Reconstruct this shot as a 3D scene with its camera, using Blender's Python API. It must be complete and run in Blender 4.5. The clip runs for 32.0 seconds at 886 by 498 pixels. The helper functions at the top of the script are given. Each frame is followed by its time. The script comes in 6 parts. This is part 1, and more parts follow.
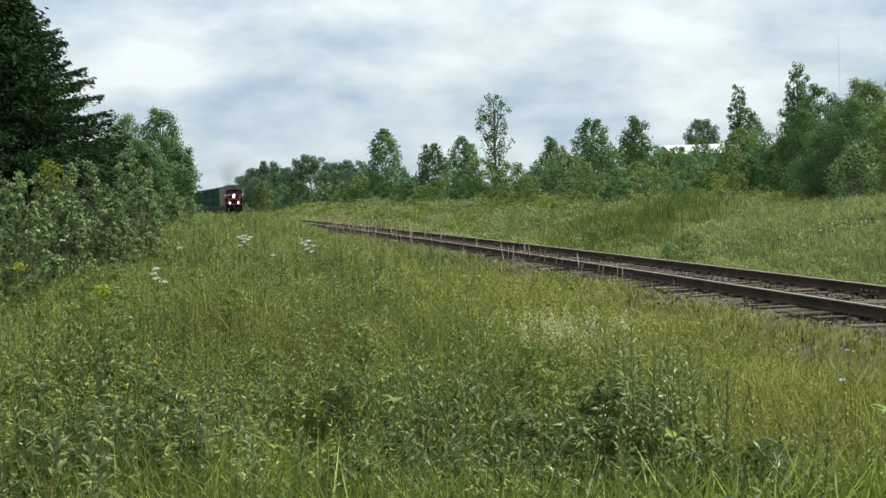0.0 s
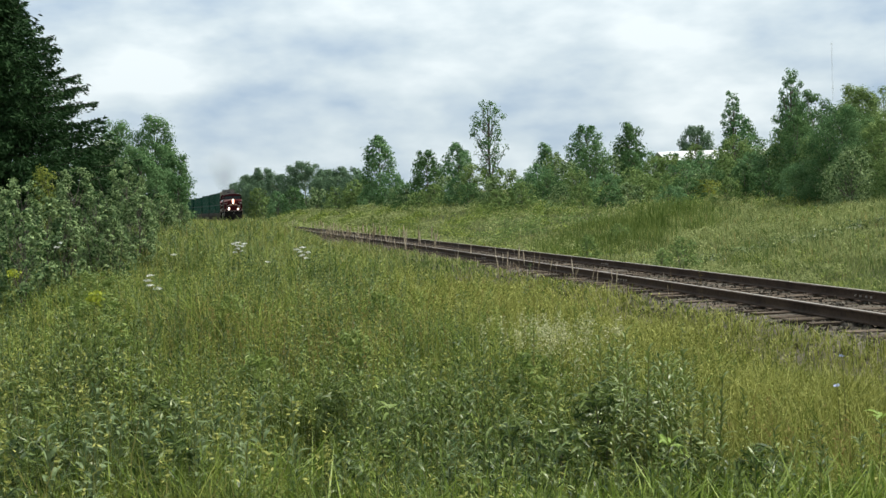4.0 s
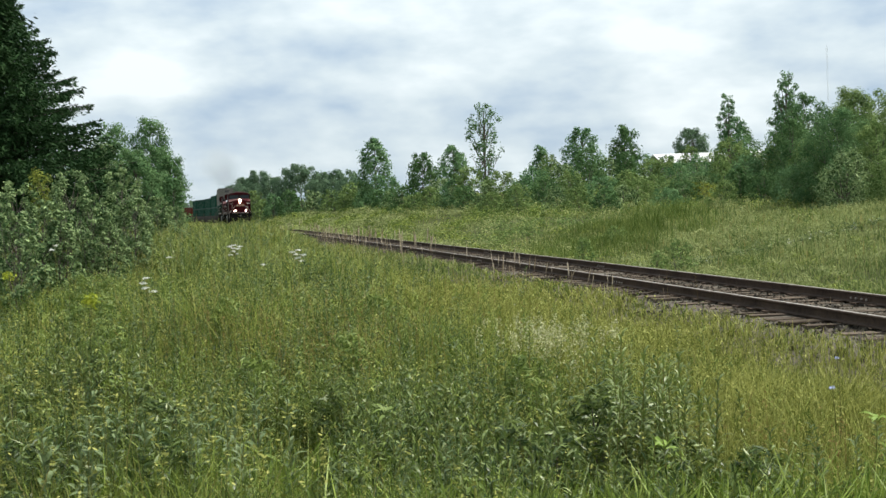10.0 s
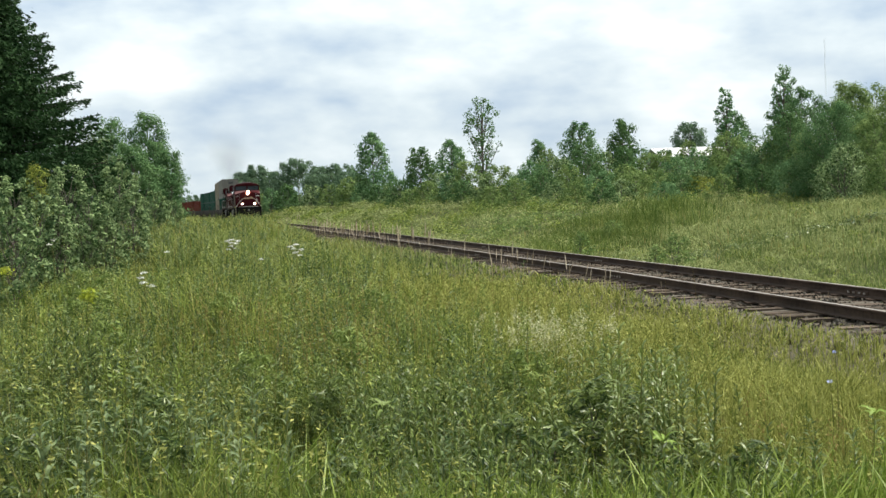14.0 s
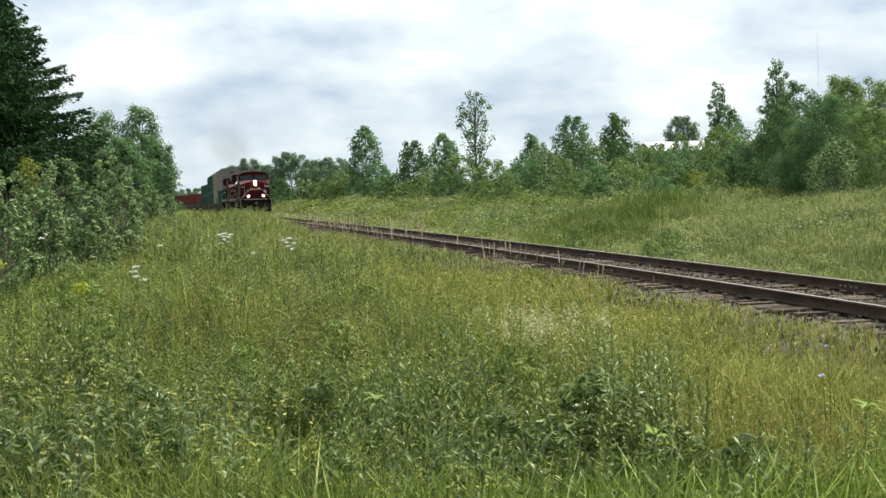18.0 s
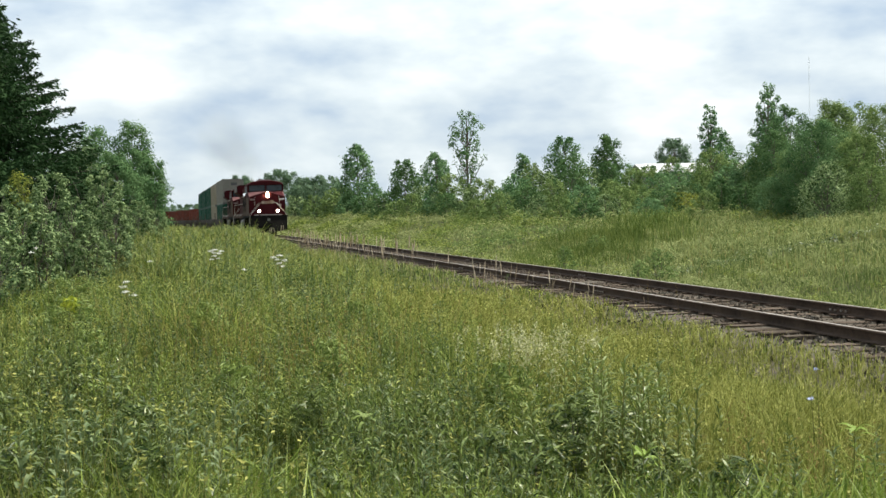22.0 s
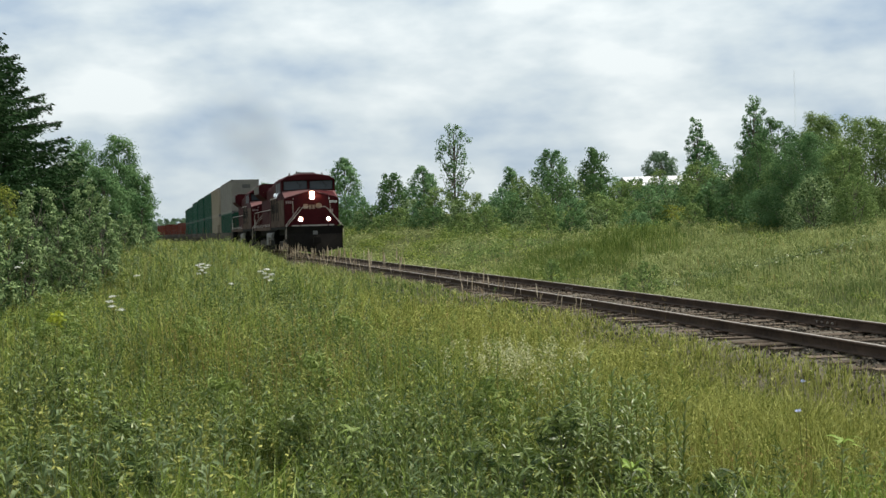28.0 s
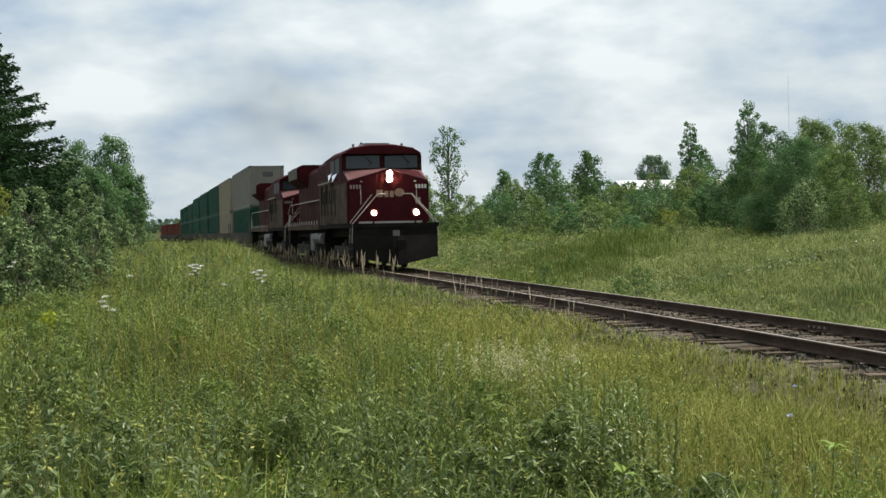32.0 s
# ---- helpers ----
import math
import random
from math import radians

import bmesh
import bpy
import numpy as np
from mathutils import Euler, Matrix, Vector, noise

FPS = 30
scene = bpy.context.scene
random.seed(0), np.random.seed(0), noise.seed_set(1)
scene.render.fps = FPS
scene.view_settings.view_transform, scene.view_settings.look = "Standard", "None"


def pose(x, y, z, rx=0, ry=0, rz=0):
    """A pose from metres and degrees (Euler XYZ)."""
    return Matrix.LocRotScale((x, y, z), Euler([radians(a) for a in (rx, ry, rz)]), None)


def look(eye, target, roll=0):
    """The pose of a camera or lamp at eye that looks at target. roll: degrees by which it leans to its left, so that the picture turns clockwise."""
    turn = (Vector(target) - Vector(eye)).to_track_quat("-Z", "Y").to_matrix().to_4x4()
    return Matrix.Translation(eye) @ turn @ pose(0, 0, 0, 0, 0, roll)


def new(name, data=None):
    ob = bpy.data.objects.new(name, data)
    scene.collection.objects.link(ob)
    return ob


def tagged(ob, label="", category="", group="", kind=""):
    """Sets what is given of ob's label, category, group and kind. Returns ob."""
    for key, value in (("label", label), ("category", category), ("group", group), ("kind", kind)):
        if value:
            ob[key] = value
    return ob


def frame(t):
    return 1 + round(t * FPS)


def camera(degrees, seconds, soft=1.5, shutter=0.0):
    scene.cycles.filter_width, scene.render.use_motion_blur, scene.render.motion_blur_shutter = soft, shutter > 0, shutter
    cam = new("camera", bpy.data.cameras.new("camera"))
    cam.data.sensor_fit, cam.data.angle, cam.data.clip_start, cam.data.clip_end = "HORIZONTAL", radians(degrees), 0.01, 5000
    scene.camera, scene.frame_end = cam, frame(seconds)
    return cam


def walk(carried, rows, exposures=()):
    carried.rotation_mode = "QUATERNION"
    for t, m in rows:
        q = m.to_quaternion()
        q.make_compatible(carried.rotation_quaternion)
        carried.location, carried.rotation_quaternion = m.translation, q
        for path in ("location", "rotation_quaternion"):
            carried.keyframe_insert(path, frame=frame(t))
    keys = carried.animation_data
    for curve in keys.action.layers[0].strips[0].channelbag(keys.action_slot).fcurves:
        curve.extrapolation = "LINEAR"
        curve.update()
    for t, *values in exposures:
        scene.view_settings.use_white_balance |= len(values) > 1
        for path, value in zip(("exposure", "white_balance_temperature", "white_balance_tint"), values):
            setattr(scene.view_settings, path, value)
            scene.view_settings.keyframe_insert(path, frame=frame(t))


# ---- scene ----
cam = camera(37.25, 32.0, soft=1.5)
EYE = (0.0, 0.0, 1.369)
# seconds and the camera's turn in degrees: tilt, lean, heading
TURNS = (
    (0, 87.817, 1.982, 0.637), (0.5, 87.937, 1.977, 0.530), (1, 87.849, 2.037, 0.361), (1.5, 87.693, 2.109, 0.379),
    (2, 87.762, 2.075, 0.453), (2.5, 87.901, 1.994, 0.588), (3, 88.298, 1.953, 0.595), (3.5, 88.098, 2.046, 0.503),
    (5.5, 88.080, 1.745, -0.011), (6, 88.117, 1.757, -0.058), (6.5, 87.922, 1.896, 0.013), (7, 87.851, 1.997, 0.210),
    (7.5, 87.681, 2.222, 0.316), (8, 87.732, 2.089, 0.315), (8.5, 87.772, 1.925, 0.288), (9, 87.871, 2.068, 0.183),
    (9.5, 88.118, 2.063, 0.202), (10, 88.196, 2.089, 0.199), (10.5, 88.454, 2.135, 0.172), (11, 88.424, 2.139, 0.152),
    (11.5, 88.251, 2.204, -0.016), (12, 87.859, 2.142, -0.154), (12.5, 87.696, 1.914, -0.085), (13, 87.887, 2.018, -0.074),
    (13.5, 87.988, 2.082, -0.022), (14, 87.946, 2.132, 0.104), (14.5, 87.861, 2.017, 0.137), (16.5, 87.750, 2.081, -0.100),
    (17, 87.616, 2.059, -0.146), (17.5, 87.830, 2.168, -0.150), (18, 87.664, 2.086, -0.203), (18.5, 87.550, 2.024, -0.366),
    (19, 87.424, 2.215, -0.474), (19.5, 87.478, 2.389, -0.435), (20, 87.766, 2.150, -0.309), (20.5, 87.968, 1.957, -0.238),
    (21, 88.117, 1.694, -0.405), (21.5, 88.328, 1.494, -0.558), (22, 88.483, 1.401, -0.584), (22.5, 88.565, 1.582, -0.676),
    (23, 88.179, 1.706, -0.838), (23.5, 88.103, 1.747, -0.778), (24, 88.063, 1.844, -0.720), (24.5, 88.225, 1.796, -0.736),
    (25, 88.401, 1.672, -0.755), (25.5, 88.672, 1.660, -0.785), (27.5, 89.036, 1.726, -0.956), (28, 89.054, 1.573, -1.136),
    (28.5, 88.996, 1.536, -1.222), (29, 89.131, 1.383, -1.262), (29.5, 89.444, 1.428, -1.178), (30, 89.615, 1.665, -1.182),
    (30.5, 89.508, 1.667, -1.341), (31, 89.269, 1.604, -1.493), (31.5, 89.157, 1.314, -1.489), (32, 89.149, 1.153, -1.422),
)
EXPOSURES = ((0.0, 0.40, 6500, 10), (4.0, 0.40, 6480, 10), (9.0, 0.46, 6500, 10), (14.0, 0.61, 6640, 11), (20.0, 0.65, 6680, 11.5), (25.0, 0.47, 6660, 11.5), (28.0, 0.35, 6640, 11), (32.0, 0.31, 6660, 11.5))
walk(cam, [(t, pose(*EYE, a, b, c)) for t, a, b, c in TURNS], EXPOSURES)

# ---- light ----
SUN_UP, SUN_TURN = 58.0, 70.0   # degrees above the horizon; clockwise from straight ahead (+y)
world = bpy.data.worlds.new("sky")
scene.world = world
world.use_nodes = True


def link_chain(tree, *pairs):
    for a, b in pairs:
        tree.links.new(a, b)


def build_sky():
    t = world.node_tree
    t.nodes.clear()
    n = t.nodes.new
    out, back = n("ShaderNodeOutputWorld"), n("ShaderNodeBackground")
    sky = n("ShaderNodeTexSky")
    sky.sky_type, sky.sun_disc = "NISHITA", False
    sky.sun_elevation, sky.sun_rotation = radians(SUN_UP), radians(SUN_TURN)
    sky.air_density, sky.dust_density = 1.0, 1.5
    dim = n("ShaderNodeVectorMath")
    dim.operation = "SCALE"
    dim.inputs[3].default_value = 0.11
    co, sep = n("ShaderNodeTexCoord"), n("ShaderNodeSeparateXYZ")
    # a flat layer of cloud seen from below: direction over height
    lift, up = n("ShaderNodeMath"), n("ShaderNodeMath")
    up.operation, up.inputs[1].default_value = "MAXIMUM", 0.0
    lift.operation, lift.inputs[1].default_value = "ADD", 0.36
    dx, dy, flat = n("ShaderNodeMath"), n("ShaderNodeMath"), n("ShaderNodeCombineXYZ")
    dx.operation = dy.operation = "DIVIDE"
    link_chain(t, (co.outputs["Generated"], sep.inputs[0]), (sep.outputs[2], up.inputs[0]), (up.outputs[0], lift.inputs[0]),
               (sep.outputs[0], dx.inputs[0]), (lift.outputs[0], dx.inputs[1]), (sep.outputs[1], dy.inputs[0]),
               (lift.outputs[0], dy.inputs[1]), (dx.outputs[0], flat.inputs[0]), (dy.outputs[0], flat.inputs[1]))
    big, fine = n("ShaderNodeTexNoise"), n("ShaderNodeTexNoise")
    big.inputs["Scale"].default_value, big.inputs["Detail"].default_value = 1.5, 6.0
    fine.inputs["Scale"].default_value, fine.inputs["Detail"].default_value = 1.0, 5.0
    # long flat-bottomed puffs: the layer's pattern is drawn out level
    drawn = n("ShaderNodeMapping")
    drawn.inputs["Scale"].default_value, drawn.inputs["Location"].default_value = (8.717, 1.0, 20.07), (0.195, 29.538, 20.795)
    link_chain(t, (flat.outputs[0], big.inputs["Vector"]), (co.outputs["Generated"], drawn.inputs["Vector"]), (drawn.outputs[0], fine.inputs["Vector"]))
    cover, shade = n("ShaderNodeValToRGB"), n("ShaderNodeValToRGB")
    cover.color_ramp.elements[0].position, cover.color_ramp.elements[1].position = 0.14, 0.34
    e = shade.color_ramp.elements
    e[0].position, e[0].color = 0.34, (0.57, 0.73, 0.90, 1)
    e[1].position, e[1].color = 0.66, (1.11, 1.22, 1.25, 1)
    mid = e.new(0.51)
    mid.color = (0.855, 0.99, 1.06, 1)
    # the layer greys towards the horizon
    low, dull = n("ShaderNodeMapRange"), n("ShaderNodeVectorMath")
    low.inputs[1].default_value, low.inputs[2].default_value, low.inputs[3].default_value, low.inputs[4].default_value = 0.0, 0.16, 0.88, 1.03
    dull.operation = "SCALE"
    mix = n("ShaderNodeMixRGB")
    link_chain(t, (sep.outputs[2], low.inputs[0]), (shade.outputs[0], dull.inputs[0]), (low.outputs[0], dull.inputs[3]), (big.outputs[0], cover.inputs[0]), (fine.outputs[0], shade.inputs[0]), (sky.outputs[0], dim.inputs[0]),
               (cover.outputs[0], mix.inputs[0]), (dim.outputs[0], mix.inputs[1]), (dull.outputs[0], mix.inputs[2]),
               (mix.outputs[0], back.inputs[0]), (back.outputs[0], out.inputs[0]))
    back.inputs[1].default_value = 0.62


build_sky()
sun = new("sun", bpy.data.lights.new("sun", "SUN"))
sun.data.energy, sun.data.angle, sun.data.color = 5.0, radians(5), (1.0, 0.96, 0.86)
_a, _e = radians(SUN_TURN), radians(SUN_UP)
sun.matrix_world = look((math.sin(_a) * math.cos(_e) * 80, math.cos(_a) * math.cos(_e) * 80, math.sin(_e) * 80), (0, 0, 0))

# ---- materials ----


def material(name, low, high, rough=0.85, metal=0.0, scale=3.0, bump=0.0, bump_scale=60.0, island=0.0, leaf=0.0, random_tint=0.0, coat=0.0, spec=None):
    """Base colour between low and high by noise at two scales (metres), with bump; island: share of the tint
    that differs from piece to piece; leaf: share of light that passes through."""
    m = bpy.data.materials.new(name)
    m.use_nodes = True
    t = m.node_tree
    n = t.nodes.new
    b = t.nodes["Principled BSDF"]
    co = n("ShaderNodeTexCoord")
    geo = n("ShaderNodeNewGeometry")
    where = geo.outputs["Position"] if leaf else co.outputs["Object"]
    one, two = n("ShaderNodeTexNoise"), n("ShaderNodeTexNoise")
    one.inputs["Scale"].default_value, one.inputs["Detail"].default_value = scale, 4.0
    two.inputs["Scale"].default_value, two.inputs["Detail"].default_value = scale * 9.0, 3.0
    add = n("ShaderNodeMath")
    add.operation = "MULTIPLY_ADD"
    add.inputs[1].default_value = 0.6
    half = n("ShaderNodeMath")
    half.operation, half.inputs[1].default_value = "MULTIPLY", 0.4
    ramp = n("ShaderNodeMapRange")
    ramp.inputs[1].default_value, ramp.inputs[2].default_value = 0.32, 0.68
    link_chain(t, (where, one.inputs["Vector"]), (where, two.inputs["Vector"]), (two.outputs[0], half.inputs[0]),
               (one.outputs[0], add.inputs[0]), (half.outputs[0], add.inputs[2]))
    value = add.outputs[0]
    if island or random_tint:
        rnd = geo.outputs["Random Per Island"]
        if random_tint:
            rnd = n("ShaderNodeObjectInfo").outputs["Random"]
        mix = n("ShaderNodeMapRange")
        mix.inputs[3].default_value, mix.inputs[4].default_value = -(island or random_tint) / 2, (island or random_tint) / 2
        plus = n("ShaderNodeMath")
        plus.operation = "ADD"
        link_chain(t, (rnd, mix.inputs[0]), (mix.outputs[0], plus.inputs[0]), (value, plus.inputs[1]))
        value = plus.outputs[0]
    col = n("ShaderNodeMixRGB")
    col.inputs[1].default_value, col.inputs[2].default_value = (*low, 1), (*high, 1)
    link_chain(t, (value, ramp.inputs[0]), (ramp.outputs[0], col.inputs[0]), (col.outputs[0], b.inputs["Base Color"]))
    b.inputs["Roughness"].default_value, b.inputs["Metallic"].default_value = rough, metal
    b.inputs["Coat Weight"].default_value = coat
    if spec is not None:
        b.inputs["Specular IOR Level"].default_value = spec
    if bump:
        three, bp = n("ShaderNodeTexNoise"), n("ShaderNodeBump")
        three.inputs["Scale"].default_value, three.inputs["Detail"].default_value = bump_scale, 4.0
        bp.inputs["Strength"].default_value, bp.inputs["Distance"].default_value = bump, 0.02
        link_chain(t, (where, three.inputs["Vector"]), (three.outputs[0], bp.inputs["Height"]), (bp.outputs[0], b.inputs["Normal"]))
    if leaf:
        tr, mx = n("ShaderNodeBsdfTranslucent"), n("ShaderNodeMixShader")
        mx.inputs[0].default_value = leaf
        link_chain(t, (col.outputs[0], tr.inputs[0]), (b.outputs[0], mx.inputs[1]), (tr.outputs[0], mx.inputs[2]),
                   (mx.outputs[0], t.nodes["Material Output"].inputs[0]))
    return m


def glow(name, colour, strength):
    m = bpy.data.materials.new(name)
    m.use_nodes = True
    b = m.node_tree.nodes["Principled BSDF"]
    b.inputs["Base Color"].default_value = (*colour, 1)
    b.inputs["Emission Color"].default_value = (*colour, 1)
    b.inputs["Emission Strength"].default_value = strength
    return m


SOIL = material("meadow soil and thatch", (0.026, 0.036, 0.01), (0.08, 0.09, 0.028), 0.95, scale=0.35, bump=0.5, bump_scale=9, spec=0.1)
GRASS = material("meadow grass", (0.056, 0.100, 0.016), (0.246, 0.298, 0.062), 0.6, scale=0.55, island=0.7, leaf=0.28, spec=0.13)
HERB = material("soft pale bank herbs", (0.14, 0.18, 0.062), (0.34, 0.37, 0.165), 0.9, scale=0.5, island=0.5, leaf=0.3, spec=0.02)
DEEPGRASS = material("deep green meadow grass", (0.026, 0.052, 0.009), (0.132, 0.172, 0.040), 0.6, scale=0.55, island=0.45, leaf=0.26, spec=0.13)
YGRASS = material("fine yellowish grass", (0.126, 0.146, 0.028), (0.355, 0.362, 0.104), 0.65, scale=0.55, island=0.8, leaf=0.28, spec=0.12)
BROADGRASS = material("bright broad grass", (0.085, 0.140, 0.015), (0.245, 0.315, 0.058), 0.5, scale=0.8, island=0.5, leaf=0.30, spec=0.22)
FARGRASS = material("soft grass of the bank", (0.088, 0.135, 0.037), (0.328, 0.360, 0.142), 0.7, scale=0.4, island=0.5, leaf=0.30, spec=0.08)
RANK = material("rank olive grass", (0.060, 0.105, 0.020), (0.185, 0.230, 0.062), 0.7, scale=0.5, island=0.45, leaf=0.25, spec=0.08)
SCRUB = material("fresh green scrub leaves", (0.075, 0.125, 0.026), (0.225, 0.29, 0.075), 0.75, scale=0.4, island=0.35, leaf=0.35, spec=0.05)
SILVER = material("silvery weed leaves", (0.060, 0.104, 0.038), (0.215, 0.270, 0.132), 0.45, scale=0.6, island=0.5, leaf=0.24, spec=0.1)
DRYGRASS = material("straw coloured grass", (0.21, 0.18, 0.06), (0.38, 0.33, 0.13), 0.7, scale=0.5, island=0.35, leaf=0.3, spec=0.1)
WEED = material("goldenrod leaves", (0.028, 0.058, 0.012), (0.170, 0.225, 0.056), 0.42, scale=0.7, island=0.55, leaf=0.24, spec=0.34)
FRESH = material("light milkweed leaves", (0.080, 0.130, 0.026), (0.215, 0.280, 0.070), 0.5, scale=1.0, island=0.5, leaf=0.3, spec=0.2)
FORB = material("light meadow forb leaves", (0.112, 0.166, 0.034), (0.345, 0.395, 0.108), 0.5, scale=0.8, island=0.8, leaf=0.3, spec=0.15)
DARKFORB = material("dark green forb leaves", (0.026, 0.056, 0.014), (0.115, 0.170, 0.044), 0.5, scale=0.8, island=0.5, leaf=0.22, spec=0.25)
STAR = material("bright yellow-green young leaves", (0.16, 0.25, 0.04), (0.26, 0.36, 0.07), 0.5, scale=3.0, leaf=0.35, spec=0.2)
STEM = material("green stems", (0.08, 0.10, 0.025), (0.17, 0.16, 0.05), 0.7, scale=4.0, island=0.3, spec=0.1)
SPRUCE = material("spruce needles", (0.014, 0.038, 0.014), (0.036, 0.074, 0.026), 0.7, scale=0.8, island=0.18, leaf=0.08, spec=0.05)
# blue is raised here so the colour itself carries some distance haze
POPLAR = material("poplar leaves", (0.050, 0.118, 0.050), (0.178, 0.295, 0.130), 0.7, scale=0.7, island=0.35, leaf=0.32, spec=0.05)
OLIVE = material("grey green shrub leaves", (0.038, 0.082, 0.026), (0.258, 0.345, 0.152), 0.55, scale=0.9, island=0.6, leaf=0.30, spec=0.10)
WILLOW = material("willow leaves", (0.062, 0.116, 0.034), (0.222, 0.300, 0.104), 0.7, scale=0.8, island=0.35, leaf=0.32, spec=0.05)
YELLOWLEAF = material("yellow green leaves", (0.22, 0.27, 0.03), (0.42, 0.46, 0.06), 0.6, scale=0.8, island=0.4, leaf=0.35, spec=0.1)
DARKLEAF = material("dark maple leaves", (0.034, 0.084, 0.030), (0.115, 0.195, 0.072), 0.75, scale=0.6, island=0.25, leaf=0.32, spec=0.05)
DEEPPOPLAR = material("deep green poplar leaves", (0.042, 0.104, 0.040), (0.155, 0.255, 0.105), 0.75, scale=0.7, island=0.25, leaf=0.32, spec=0.05)
# distance haze is put into this paler, bluer leaf colour
FARLEAF = material("far leaves paled as by haze", (0.070, 0.122, 0.072), (0.160, 0.240, 0.140), 0.8, scale=0.3, island=0.2, leaf=0.4, spec=0.03)
YELLOWSHRUB = material("yellowish shrub leaves", (0.12, 0.15, 0.03), (0.27, 0.30, 0.06), 0.7, scale=0.8, island=0.4, leaf=0.35, spec=0.05)
BARK = material("grey brown bark", (0.055, 0.045, 0.035), (0.14, 0.12, 0.10), 0.9, scale=2.0, bump=0.6, bump_scale=30)
DARKBARK = material("dark spruce bark", (0.018, 0.015, 0.011), (0.045, 0.038, 0.030), 0.95, scale=2.0)
RAILSIDE = material("rusty rail steel", (0.026, 0.017, 0.012), (0.078, 0.052, 0.037), 0.8, 0.0, scale=1.5, bump=0.2, bump_scale=40, spec=0.15)
RAILTOP = material("worn bright rail head", (0.2, 0.17, 0.145), (0.34, 0.3, 0.26), 0.45, 0.5, scale=2.0)
TIE = material("weathered wooden sleeper", (0.038, 0.029, 0.021), (0.115, 0.089, 0.067), 0.9, scale=2.0, bump=0.7, bump_scale=25, random_tint=0.3, spec=0.1)
BALLAST = material("grey ballast stone", (0.018, 0.015, 0.011), (0.125, 0.110, 0.090), 0.95, scale=6.0, island=0.7, bump=0.4, bump_scale=60, spec=0.08)
# ---- the line of the railway and the lie of the land ----
# The centre line, by its length u in metres, running away from the camera; rail heads lie at z = 0.
_u = np.arange(-700.0, 1500.0, 1.0)
_c = np.clip(_u, -40.0, 330.0)
_psi = -0.177933 - 6.82929e-4 * _c + 1.0324826e-5 * _c ** 2 / 2 - 7.349577e-8 * _c ** 3 / 6
_psi = _psi + np.where(_u > 330.0, -0.00128 * np.minimum(_u - 330.0, 260.0), 0.0)
# the bend eases before the far woods
_psi = _psi + np.interp(_u, (222.0, 240.0, 266.0, 290.0, 360.0, 420.0), (0.0, 0.055, 0.055, 0.012, 0.008, 0.0))
_X = np.concatenate(([0.0], np.cumsum((np.sin(_psi[1:]) + np.sin(_psi[:-1])) / 2)))
_Y = np.concatenate(([0.0], np.cumsum((np.cos(_psi[1:]) + np.cos(_psi[:-1])) / 2)))
_X += 5.387162 - _X[700]
_Y += 15.0 - _Y[700]


def on_line(u, side=0.0):
    """x, y and heading at length u, side metres to the left of the way that leads off."""
    x, y, p = np.interp(u, _u, _X), np.interp(u, _u, _Y), np.interp(u, _u, _psi)
    return x - side * np.cos(p), y + side * np.sin(p), p


def side_of(x, y):
    """How far a point lies to the left of the centre line."""
    p = np.interp(y, _Y, _psi)
    return (np.interp(y, _Y, _X) - x) * np.cos(p)


_SIDE = (-3000, -400, -160, -60, -28, -17, -11, -7.5, -5, -3.6, -2.7, -1.75, -1.3, 1.3, 1.75, 2.7, 4.0, 8, 14, 40, 150, 3000)
_HIGH = (12, 9.0, 6.4, 3.0, 1.35, 0.85, 0.35, -0.20, -0.60, -0.66, -0.54, -0.34, -0.30, -0.30, -0.34, -0.43, -0.40, -0.36, -0.30, 0.0, 1.0, 3.0)


def land(x, y):
    """Height of the ground."""
    s = side_of(x, y)
    z = np.interp(s, _SIDE, _HIGH)
    soft = np.clip((np.abs(s) - 2.4) / 4.0, 0.0, 1.0)
    # the meadow swells towards the bend
    swell = np.clip((-0.095 * y - x) / (0.045 * np.maximum(y, 1.0)), 0, 1) * np.clip((y - 30) / 12, 0, 1) * np.clip((90 - y) / 14, 0, 1) * np.clip((15 - s) / 4, 0, 1)
    bank = np.clip((y - 55) / 45, 0, 1) * np.clip((-s - 4) / 5, 0, 1)
    return z + 0.84 * swell + 0.95 * bank + soft * (0.10 * np.sin(x * 0.31 + 1.3) * np.cos(y * 0.27) + 0.05 * np.sin(x * 0.9 + y * 0.6))


def mesh_of(name, verts, faces_n, mat, smooth=False):
    """A mesh from an array of corners, taken faces_n at a time as separate faces, or from (verts, index array)."""
    me = bpy.data.meshes.new(name)
    if isinstance(faces_n, int):
        idx = np.arange(len(verts)).reshape(-1, faces_n)
    else:
        idx = np.asarray(faces_n)
    me.vertices.add(len(verts))
    me.vertices.foreach_set("co", np.asarray(verts, dtype=np.float32).ravel())
    me.loops.add(idx.size)
    me.loops.foreach_set("vertex_index", idx.astype(np.int32).ravel())
    me.polygons.add(len(idx))
    me.polygons.foreach_set("loop_start", np.arange(0, idx.size, idx.shape[1], dtype=np.int32))
    me.polygons.foreach_set("use_smooth", np.full(len(idx), smooth))
    me.update(calc_edges=True)
    if mat:
        me.materials.append(mat)
    return me


def grid_mesh(name, P, mat, smooth=True):
    """P: an array rows x columns x 3."""
    r, c = P.shape[:2]
    i = np.arange(r * c).reshape(r, c)
    q = np.stack([i[:-1, :-1], i[:-1, 1:], i[1:, 1:], i[1:, :-1]], -1).reshape(-1, 4)
    return mesh_of(name, P.reshape(-1, 3), q, mat, smooth)


